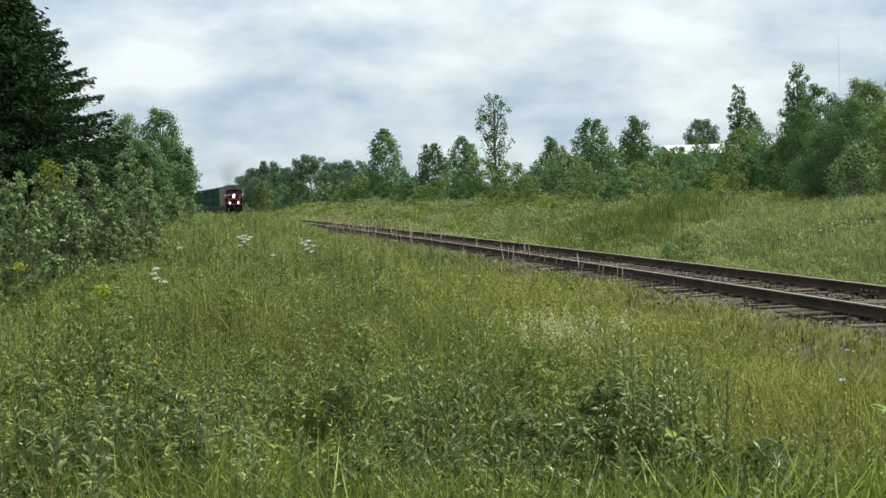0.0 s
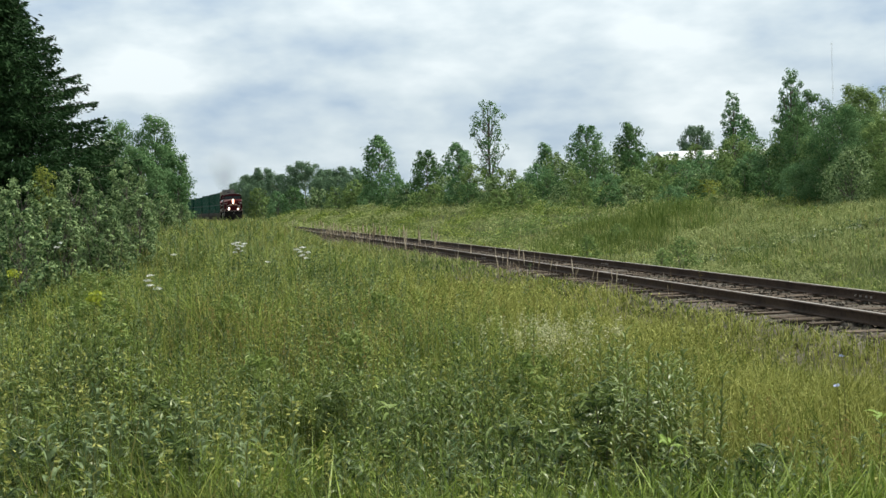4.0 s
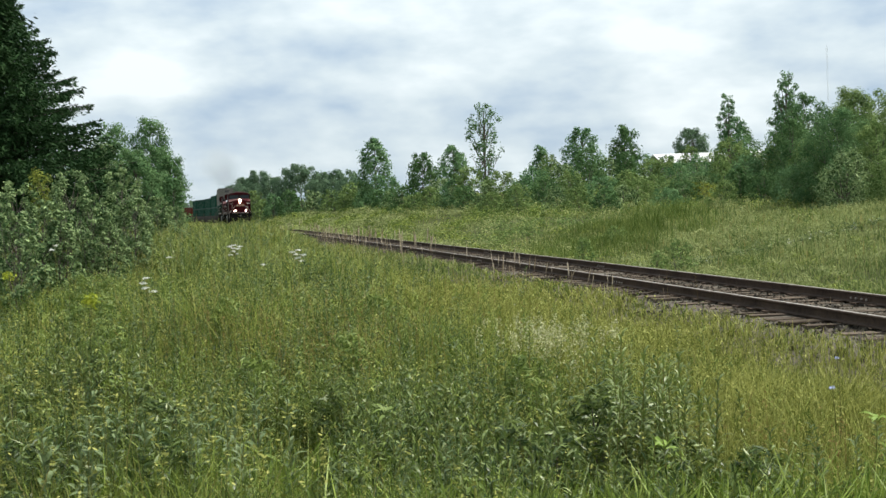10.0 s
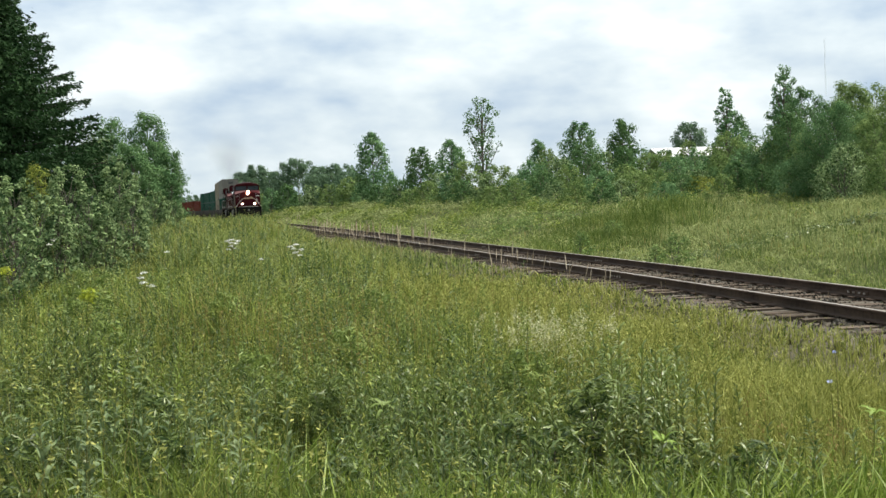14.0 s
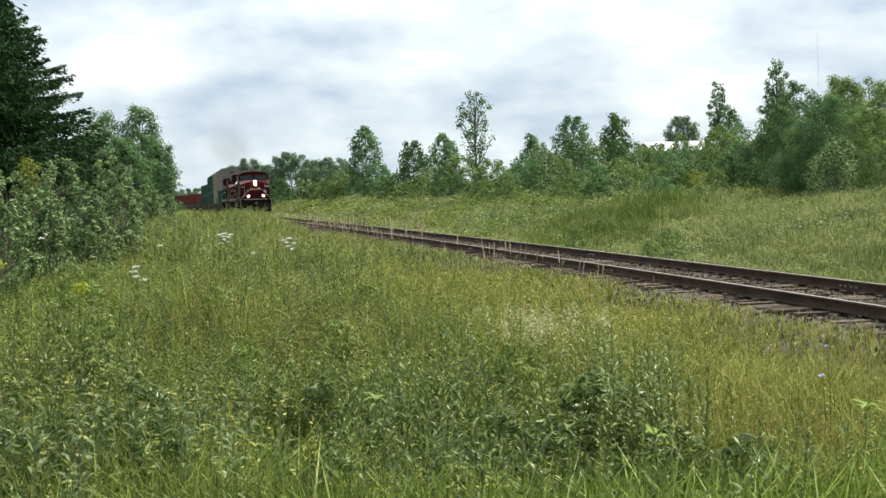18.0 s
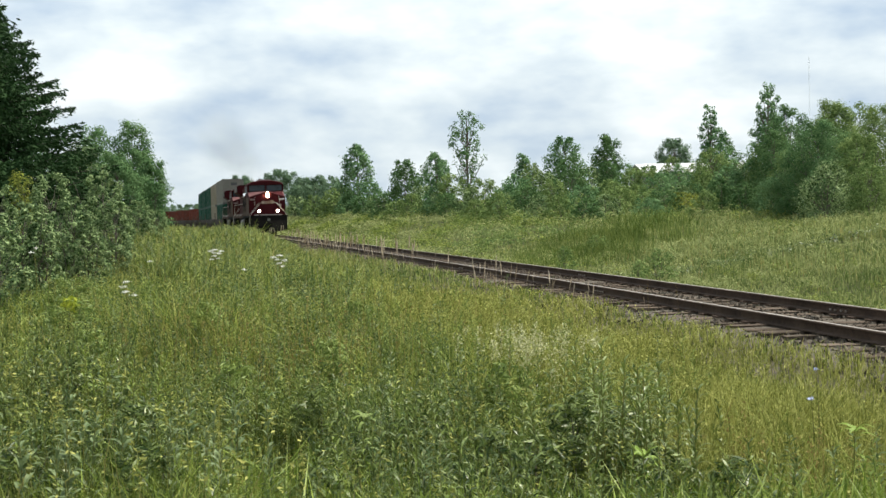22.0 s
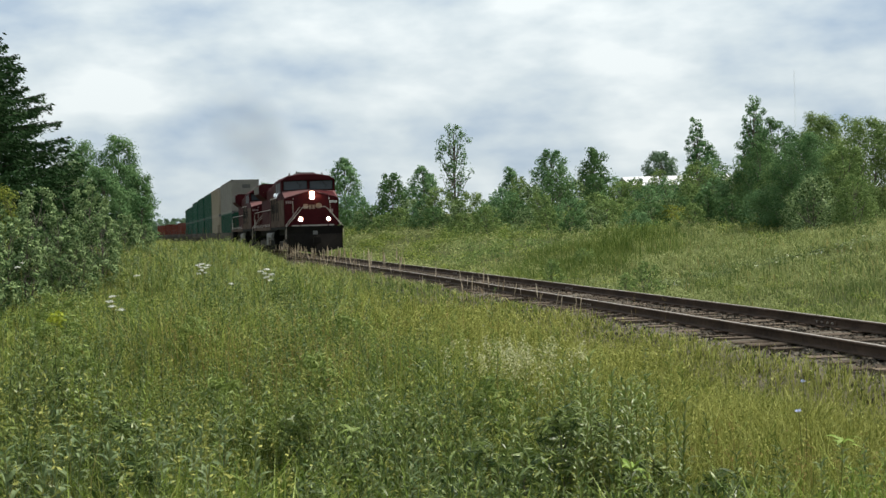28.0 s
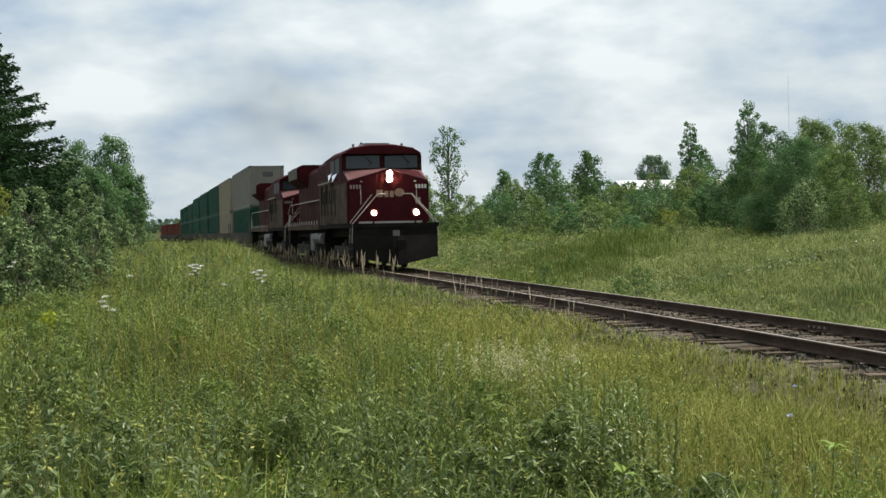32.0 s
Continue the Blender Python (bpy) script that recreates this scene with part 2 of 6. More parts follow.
def part(name, bm, mat, parent, label=""):
    """Links a bmesh, or a finished mesh, as one mesh object under a thing or a part."""
    if isinstance(bm, bmesh.types.BMesh):
        me = bpy.data.meshes.new(name)
        bm.to_mesh(me)
        bm.free()
        if mat:
            me.materials.append(mat)
    else:
        me = bm
    ob = new(name, me)
    ob.parent = parent
    if label:
        tagged(ob, label)
    return ob


def build_ground():
    sides = np.unique(np.concatenate([np.array(_SIDE, float), np.arange(-30, 30, 0.8), np.arange(-3, 3.01, 0.25),
                                      np.linspace(-150, 150, 61), np.linspace(-700, 700, 29)]))[::-1]
    ys = np.unique(np.concatenate([np.arange(-20, 130, 1.8), np.arange(130, 420, 6.0), np.linspace(-600, 1400, 51)]))
    px, pp = np.interp(ys, _Y, _X), np.interp(ys, _Y, _psi)
    x = px[:, None] - sides[None, :] / np.cos(pp)[:, None]
    y = np.repeat(ys[:, None], len(sides), 1)
    z = land(x, y)
    far = [-3500.0, 4500.0]
    P = np.stack([x, y, z], -1)
    first, last = P[:1].copy(), P[-1:].copy()
    first[..., 1], last[..., 1] = far
    P = np.concatenate([first, P, last], 0)
    tagged(new("ground", grid_mesh("ground", P, SOIL)), "grassy ground with a ditch and bank beside the railway", "ground", kind="structure")


build_ground()
# ---- the railway track ----
FIRST_U, LAST_U = -42.0, 520.0


def rail_mesh(side):
    """A flat-bottom rail swept along the line, gauge face at 0.7175 m."""
    out = np.array([(-0.073, -0.172), (0.073, -0.172), (0.073, -0.160), (0.016, -0.142), (0.010, -0.128), (0.010, -0.045),
                    (0.036, -0.034), (0.037, -0.013), (0.027, 0.0), (-0.027, 0.0), (-0.037, -0.013), (-0.036, -0.034),
                    (-0.010, -0.045), (-0.010, -0.128), (-0.016, -0.142), (-0.073, -0.160)])
    us = np.concatenate([np.arange(FIRST_U, 120, 2.0), np.arange(120, LAST_U + 1, 5.0)])
    P = np.zeros((len(us), len(out) + 1, 3))
    for j, (a, z) in enumerate(list(out) + [out[0]]):
        x, y, _ = on_line(us, side - a)
        P[:, j] = np.stack([x, y, np.full(len(us), z * 0.78)], -1)
    me = grid_mesh("rail", P, RAILSIDE, False)
    me.materials.append(RAILTOP)
    cols = len(out)
    for k, poly in enumerate(me.polygons):
        if k % cols == 8:
            poly.material_index = 1
    return me


def box_bm(x0, x1, y0, y1, z0, z1, bevel=0.0):
    bm = bmesh.new()
    bmesh.ops.create_cube(bm, size=1.0)
    for v in bm.verts:
        v.co = Vector(((x0 + x1) / 2 + v.co.x * (x1 - x0), (y0 + y1) / 2 + v.co.y * (y1 - y0), (z0 + z1) / 2 + v.co.z * (z1 - z0)))
    if bevel:
        bmesh.ops.bevel(bm, geom=list(bm.edges), offset=bevel, segments=1, affect="EDGES")
    return bm


def build_track():
    track = tagged(new("railway_track"), "single railway track of rusty rails on weathered wooden sleepers", "railway track", kind="structure")
    for side in (0.7525, -0.7525):
        part("rail", rail_mesh(side), None, track, "rusty steel rail with a bright worn head")
    rng = np.random.default_rng(4)
    kinds = []
    for k in range(5):
        bm = box_bm(-1.30, 1.30, -0.115, 0.115, -0.332, -0.148, 0.012)
        for v in bm.verts:
            v.co += Vector((rng.normal(0, 0.015), rng.normal(0, 0.006), rng.normal(0, 0.006)))
        me = bpy.data.meshes.new("sleeper")
        bm.to_mesh(me)
        bm.free()
        me.materials.append(TIE)
        kinds.append(me)
    plate = box_bm(-0.14, 0.14, -0.09, 0.09, -0.152, -0.131, 0.003)
    pm = bpy.data.meshes.new("tie_plate")
    plate.to_mesh(pm)
    plate.free()
    pm.materials.append(RAILSIDE)
    u, rest = -8.0, []
    for k in range(1000):
        u += 0.495 + rng.normal(0, 0.012)
        if u > 300:
            break
        x, y, p = on_line(u, rng.normal(0, 0.03))
        m = pose(float(x), float(y), rng.normal(-0.003, 0.005), rng.normal(0, 0.4), rng.normal(0, 0.5), math.degrees(-p) + rng.normal(0, 1.0))
        if k < 290:
            ob = part("sleeper", kinds[k % 5], None, track)
            ob.matrix_basis = m
        else:
            rest.append(m)
        if 18 < k < 110:
            for side in (0.7525, -0.7525):
                x, y, p = on_line(u, side)
                part("tie_plate", pm, None, track).matrix_basis = pose(float(x), float(y), 0, 0, 0, math.degrees(-p))
    # bolted joint bars
    bar = box_bm(-0.024, 0.024, -0.30, 0.30, -0.125, -0.05, 0.004)
    bm2 = bpy.data.meshes.new("joint_bar")
    bar.to_mesh(bm2)
    bar.free()
    bm2.materials.append(RAILSIDE)
    bolt = box_bm(-0.045, 0.045, -0.015, 0.015, -0.10, -0.07, 0.003)
    bo = bpy.data.meshes.new("bolt")
    bolt.to_mesh(bo)
    bolt.free()
    bo.materials.append(RAILTOP)
    for k in range(9):
        for side in (0.7525, -0.7525):
            uj = -3.0 + 11.9 * k + (5.9 if side < 0 else 0.0)
            x, y, p = on_line(uj, side)
            j = part("joint_bar", bm2, None, track, "bolted rail joint bar")
            j.matrix_basis = pose(float(x), float(y), 0, 0, 0, math.degrees(-p))
            for d in (-0.22, -0.08, 0.08, 0.22):
                part("bolt", bo, None, j).location = (0, d, 0)
    V = np.array([m @ v.co for m in rest for v in kinds[0].vertices])
    n, polys = len(kinds[0].vertices), [tuple(f.vertices) for f in kinds[0].polygons]
    me = bpy.data.meshes.new("far_sleepers")
    me.from_pydata([tuple(v) for v in V], [], [tuple(i + k * n for i in f) for k in range(len(rest)) for f in polys])
    me.materials.append(TIE)
    tagged(part("far_sleepers", me, None, track), kind="stuff")
    # loose stone between and beside the sleepers
    N = 22000
    uu = -14 + 75 * rng.random(N) ** 1.3
    ss = rng.uniform(-1.9, 2.0, N)
    x, y, _ = on_line(uu, ss)
    z = np.interp(np.abs(ss), (0, 1.0, 1.35, 1.75, 2.4), (-0.150, -0.152, -0.166, -0.215, -0.375))
    size = rng.uniform(0.022, 0.060, N)
    o = np.array([(1, 0, -0.6), (-0.5, 0.87, -0.6), (-0.5, -0.87, -0.6), (0, 0, 0.35)])
    a = rng.uniform(0, 6.28, N)
    q = o[None] * size[:, None, None] * rng.uniform(0.6, 1.4, (N, 4, 1))
    V = np.stack([q[..., 0] * np.cos(a)[:, None] - q[..., 1] * np.sin(a)[:, None] + x[:, None],
                  q[..., 0] * np.sin(a)[:, None] + q[..., 1] * np.cos(a)[:, None] + y[:, None], q[..., 2] + z[:, None]], -1)
    f = np.array([(0, 1, 3), (1, 2, 3), (2, 0, 3)])
    idx = (np.arange(N)[:, None, None] * 4 + f[None]).reshape(-1, 3)
    tagged(new("ballast", mesh_of("ballast", V.reshape(-1, 3), idx, BALLAST)), "grey crushed stone ballast under the track", "ballast", kind="stuff")
    us = np.concatenate([np.arange(FIRST_U, 60, 0.5), np.arange(60, 420, 4.0)])
    prof = [(-2.6, -0.52), (-1.8, -0.29), (-1.3, -0.178), (0, -0.166), (1.3, -0.178), (1.75, -0.235), (2.45, -0.43)]
    P = np.zeros((len(us), len(prof), 3))
    for j, (s, z) in enumerate(prof):
        x, y, _ = on_line(us, s)
        P[:, j] = np.stack([x, y, z + rng.normal(0, 0.012, len(us))], -1)
    tagged(new("ballast_bed", grid_mesh("ballast_bed", P[:, ::-1], BALLAST)), "bed of grey crushed stone with weeds at its edges", "ballast", kind="structure")


build_track()
# ---- trees, shrubs and grass ----


def leaf_quads(rng, centres, size, aspect=0.5, droop=0.0, bend=None, face=None):
    """Rhombic leaves at the centres, turned at random or towards face. Returns corners, four a leaf."""
    n = len(centres)
    d = rng.normal(0, 1, (n, 3))
    d[:, 2] = d[:, 2] * 0.7 - droop
    if bend is not None:
        d += bend
    d /= np.linalg.norm(d, axis=1)[:, None]
    w = np.cross(d, rng.normal(0, 1, (n, 3)) if face is None else face + rng.normal(0, 0.42, (n, 3)))
    if face is not None:
        d -= face * (d * face).sum(1)[:, None] * 0.85
        d /= np.linalg.norm(d, axis=1)[:, None] + 1e-9
    w /= np.linalg.norm(w, axis=1)[:, None] + 1e-9
    s = (size * rng.uniform(0.6, 1.35, n))[:, None]
    a, b = d * s * 0.5, w * s * 0.5 * aspect
    return np.stack([centres - a, centres + b - a * 0.1, centres + a, centres - b - a * 0.1], 1).reshape(-1, 3)


def tube(path, radii, sides=6):
    """A tapered tube along a path: corners and faces."""
    path = np.asarray(path, float)
    n = len(path)
    V, F = [], []
    for k in range(n):
        d = path[min(k + 1, n - 1)] - path[max(k - 1, 0)]
        d /= np.linalg.norm(d) + 1e-9
        a = np.cross(d, (0.31, 0.95, 0.02))
        a /= np.linalg.norm(a) + 1e-9
        b = np.cross(d, a)
        for j in range(sides):
            t = 2 * math.pi * j / sides
            V.append(path[k] + radii[k] * (math.cos(t) * a + math.sin(t) * b))
    for k in range(n - 1):
        for j in range(sides):
            F.append((k * sides + j, k * sides + (j + 1) % sides, (k + 1) * sides + (j + 1) % sides, (k + 1) * sides + j))
    return V, F


def tubes_mesh(name, items, mat):
    V, F = [], []
    for path, radii, sides in items:
        v, f = tube(path, radii, sides)
        F += [tuple(i + len(V) for i in q) for q in f]
        V += v
    me = bpy.data.meshes.new(name)
    me.from_pydata([tuple(v) for v in V], [], F)
    me.materials.append(mat)
    for p in me.polygons:
        p.use_smooth = True
    return me


def broadleaf(name, seed, mat, x, y, h, w, leaf=0.15, shape="oval", bare=0.15, cover=3.5, aspect=0.6, stems=1, clump=0.22, label="", category="tree", group=""):
    """A tree or shrub h metres high and w in half-width at x, y: trunk, limbs, and a crown of leaves in uneven clumps."""
    rng = np.random.default_rng(seed)
    root = tagged(new(name), label, category, group)
    root.location = (x, y, float(land(x, y)) - 0.04)
    full = np.array([w, w, h])
    lean = rng.normal(0, 0.05, 2)
    hs = np.linspace(0, 0.93, 7)
    trunks, limbs = [], []
    thick = 0.014 * h + 0.003
    for s in range(stems):
        off = rng.normal(0, 0.22, 2) if stems > 1 else np.zeros(2)
        trunk = np.stack([lean[0] * hs + off[0] * hs * 1.6 + 0.02 * np.sin(hs * 9 + s), lean[1] * hs + off[1] * hs * 1.6, hs * (1 - 0.15 * s / stems) - 0.03], -1)
        trunks.append((trunk * full, np.linspace(thick, thick * 0.2, 7) / (1 + 0.35 * (stems - 1)), 6))
    size = clump * math.sqrt(w * h)
    clumps = int(np.clip(1.9 * w * h / size ** 2, 14, 70))
    hh = bare + (0.98 - bare) * (np.arange(clumps) + rng.random(clumps)) / clumps
    ang = np.arange(clumps) * 2.4 + rng.uniform(-0.7, 0.7, clumps)
    t = (hh - bare) / (1 - bare)
    if shape == "oval":
        env = np.where(t < 0.35, 0.74 + 0.26 * t / 0.35, 1.0 - 0.80 * np.clip((t - 0.35) / 0.65, 0, 1) ** 2.3)
    elif shape == "round":
        env = np.sqrt(np.clip(1 - (2 * t - 0.85) ** 2 / 1.45, 0.04, 1))
    elif shape == "spire":
        env = 1.0 * np.clip(1.0 - t, 0, 1) ** 0.6 * np.clip(t * 6 + 0.35, 0, 1) + 0.08
    elif shape == "cone":
        env = 1.05 * (1 - t) ** 0.75 + 0.10
    elif shape == "dome":
        env = np.sqrt(np.clip(1.02 - t ** 2.2, 0.03, 1))
    else:
        env = 0.30 + 0.75 * np.sin(3.1 * np.clip(t, 0, 1)) ** 0.8
    rad = env * rng.uniform(0.30 if shape == "airy" else 0.25, 1.0, clumps) ** (0.8 if shape == "airy" else 0.5) * rng.uniform(0.70, 1.05, clumps)
    C = np.stack([rad * np.cos(ang) + lean[0] * hh, rad * np.sin(ang) + lean[1] * hh, hh], -1) * full
    for k in range(0, clumps, 2):
        z0 = max(bare * 0.6, hh[k] - 0.20 - 0.12 * rng.random())
        start = np.array([lean[0] * z0, lean[1] * z0, z0]) * full
        mid = (start + C[k]) / 2 + np.array([0, 0, -0.02 * h])
        limbs.append((np.array([start, mid, C[k]]), (thick * 0.35, thick * 0.22, thick * 0.08), 4))
    total = cover * 1.5 * w * h * (1 - bare) / (leaf * leaf * aspect * 0.5)
    share = rng.uniform(0.5, 1.5, clumps) if shape not in ("airy", "spire") else rng.uniform(0.1, 1.0, clumps) ** 1.6 + 0.12
    share = share * (0.30 + 0.70 * np.clip(env, 0, 1))
    n = (share / share.sum() * total).astype(int) + 2
    which = np.repeat(np.arange(clumps), n)
    rel = rng.normal(0, 1, (len(which), 3))
    rel *= (rng.uniform(0.15, 1.0, (len(which), 1)) ** 0.55) / (np.linalg.norm(rel, axis=1)[:, None] + 1e-9)
    rel *= np.where(rng.random((len(which), 1)) < 0.28, rng.uniform(1.0, 1.55, (len(which), 1)), 1.0)
    spr = (size * (0.55 + 0.45 * share / (share.max() + 1e-9) * 1.3) * (0.55 + 0.50 * np.clip(env, 0, 1)))[which][:, None] * np.array([1, 1, 0.85])
    at = C[which] + rel * spr * 0.95
    at[:, 2] = np.clip(at[:, 2], 0.03, h * 1.02)
    out = rel / (np.linalg.norm(rel, axis=1)[:, None] + 1e-9) * 0.8 + C[which] / full * np.array([0.5, 0.5, 0]) + np.array([0, 0, 0.35])
    V = leaf_quads(rng, at, leaf, aspect, face=out / (np.linalg.norm(out, axis=1)[:, None] + 1e-9))
    part("trunk", tubes_mesh("trunk", trunks, BARK), None, root)
    if category != "plant":
        tagged(part("branchwork", tubes_mesh("branchwork", limbs, BARK), None, root), kind="stuff")
    part("crown", mesh_of("crown", V, 4, mat), None, root)
    return root


def spruce(seed, x, y, h, w, thick=1.0):
    """A spruce: drooping tiers of boughs thick with needles."""
    rng = np.random.default_rng(seed)
    root = tagged(new("spruce_tree"), "tall dark green spruce with drooping boughs", "tree", "spruces by the meadow")
    root.location = (x, y, float(land(x, y)) - 0.05)
    full = np.array([w, w, h])
    part("trunk", tubes_mesh("trunk", [(np.array([(0, 0, -0.02), (0.01, 0, 0.5), (0, 0, 0.99)]) * full, (0.17, 0.10, 0.02), 7)], BARK), None, root)
    boughs, cs = [], []
    for tier in range(34):
        z = 0.05 + 0.93 * (tier / 34.0) ** 0.95
        reach = 1.02 * (1 - z) ** 0.95 + 0.02
        count = int(15 - 8 * z)
        for k in range(count):
            a = 6.283 * k / count + rng.uniform(-0.3, 0.3) + tier
            r = reach * rng.uniform(0.80, 1.10)
            d = np.array([math.cos(a), math.sin(a), 0])
            s = np.linspace(0, 1, 5)
            path = d[None] * (r * s)[:, None] + np.stack([0 * s, 0 * s, z - 0.055 * r * s + 0.05 * s ** 3 * r - 0.015 * np.sin(s * 3)], -1)
            path = path * full
            boughs.append((path, np.linspace(0.035, 0.008, 5), 4))
            m = int(thick * (360 * r + 40))
            q = rng.random(m) ** 0.75
            c = np.stack([np.interp(q, s, path[:, i]) for i in range(3)], -1)
            wide = w * (0.11 * np.sin(np.clip(q * 2.6 + 0.3, 0, 3.1)) + 0.015)
            across = np.array([-d[1], d[0], 0])
            c += across[None] * (rng.normal(0, 0.6, m) * wide)[:, None]
            c[:, 2] -= np.abs(rng.normal(0, 0.14, m))
            cs.append(np.concatenate([c, np.repeat(d[None], m, 0)], 1))
    cs = np.concatenate(cs)
    V = leaf_quads(rng, cs[:, :3], 0.21, 0.30, 0.45, cs[:, 3:] * 1.1)
    tagged(part("branchwork", tubes_mesh("branchwork", boughs, DARKBARK), None, root), kind="stuff")
    part("foliage", mesh_of("foliage", V, 4, SPRUCE), None, root)
    return root


spruce(7, -15.8, 46, 11.0, 6.35, 1.5)
spruce(8, -22.7, 58, 12.7, 5, 0.28)
for k, (x, y, h, w, leaf) in enumerate(((-14.3, 64, 5.8, 1.2, 0.11), (-17.1, 68, 6, 1.2, 0.12), (-13.6, 62, 4.3, 0.85, 0.11), (-13.7, 58, 4, 1.2, 0.10), (-15.1, 56, 3.9, 1, 0.10), (-13.0, 62, 3.8, 0.9, 0.11), (-12.5, 60, 2.7, 0.55, 0.10),)):
    broadleaf("poplar_tree", 100 + k, DEEPPOPLAR, x, y, h, w, leaf, "round", 0.04, 4.6, 0.6, 1, 0.2, "deep green poplar behind the shrubs", "tree", "poplars behind the shrubs")
for k, (x, y, h, w, leaf) in enumerate(((-13.2, 50, 4.1, 1.2, 0.09),)):
    broadleaf("ash_sapling", 200 + k, OLIVE, x, y, h, w, leaf, "oval", 0.12, 3, 0.45, 2, 0.2, "young ash with pale green leaves beside the shrubs", "tree", "")
for k, (x, y, h, w, leaf) in enumerate(((-8.5, 26, 2.6, 0.8, 0.075), (-8.9, 31, 2.9, 1, 0.075), (-8.9, 36, 2.6, 1, 0.075), (-9.3, 42, 1.7, 0.8, 0.075), (-9.9, 48, 1.4, 0.6, 0.075), (-9.7, 27, 2.7, 0.8, 0.075), (-7.4, 24, 2.2, 0.7, 0.075), (-7.6, 28, 2.4, 0.7, 0.075), (-7.9, 33, 2, 0.7, 0.075), (-6.9, 21, 2, 0.6, 0.075), (-9.2, 43, 1, 0.6, 0.075), (-7.1, 24, 2, 0.5, 0.075), (-7.3, 28, 1.9, 0.6, 0.075),)):
    broadleaf("shrub", 300 + k, OLIVE, x, y, h, w, leaf, "dome", 0, 2.5, 0.45, 4, 0.115, "dense grey-green shrub at the meadow edge", "shrub", "shrubs at the meadow edge")
for k, (x, y, h, w, leaf) in enumerate(((-10.2, 33, 2.9, 0.4, 0.07), (12.9, 66, 1.1, 1, 0.12),)):
    broadleaf("yellow_shrub", 400 + k, YELLOWSHRUB, x, y, h, w, leaf, "loose", 0.05, 2, 0.5, 3, 0.2, "yellowish green shrub among the bushes", "shrub", "yellow shrubs")
for k, (x, y, h, w, leaf) in enumerate(((-7.3, 135, 7.6, 1.9, 0.24), (0.8, 122, 5.4, 1.8, 0.21), (8.6, 120, 4.7, 1.1, 0.21), (11.6, 112, 5.6, 1.9, 0.20),)):
    broadleaf("poplar_tree", 500 + k, POPLAR, x, y, h, w, leaf, "oval", 0.06, 4.8, 0.6, 1, 0.2, "slender green poplar on the grassy bank", "tree", "poplars along the line")
for k, (x, y, h, w, leaf) in enumerate(((-2, 112, 4.7, 1.6, 0.20), (16, 118, 5.7, 1.5, 0.21), (13.8, 62, 1.8, 0.6, 0.11),)):
    broadleaf("maple_tree", 600 + k, DARKLEAF, x, y, h, w, leaf, "round", 0.02, 5.2, 0.6, 1, 0.22, "small dense dark green maple on the bank", "tree", "maples on the bank")
for k, (x, y, h, w, leaf) in enumerate(((2.9, 98, 7.8, 1.5, 0.17),)):
    broadleaf("slender_tree", 700 + k, DEEPPOPLAR, x, y, h, w, leaf, "airy", 0.24, 1.5, 0.6, 1, 0.125, "tall thin tree with sparse airy leaves", "tree", "")
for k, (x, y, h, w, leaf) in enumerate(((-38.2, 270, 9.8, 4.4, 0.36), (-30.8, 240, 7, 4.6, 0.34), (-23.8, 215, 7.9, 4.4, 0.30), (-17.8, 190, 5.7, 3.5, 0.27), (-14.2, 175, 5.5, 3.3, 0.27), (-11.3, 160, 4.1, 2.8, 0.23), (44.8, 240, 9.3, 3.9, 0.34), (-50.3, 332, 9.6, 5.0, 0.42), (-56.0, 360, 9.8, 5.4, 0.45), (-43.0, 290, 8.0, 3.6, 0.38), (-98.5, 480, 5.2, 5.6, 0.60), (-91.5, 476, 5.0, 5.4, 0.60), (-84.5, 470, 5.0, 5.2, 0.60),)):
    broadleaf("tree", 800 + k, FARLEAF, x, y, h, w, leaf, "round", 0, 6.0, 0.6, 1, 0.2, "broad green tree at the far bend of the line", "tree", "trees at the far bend")
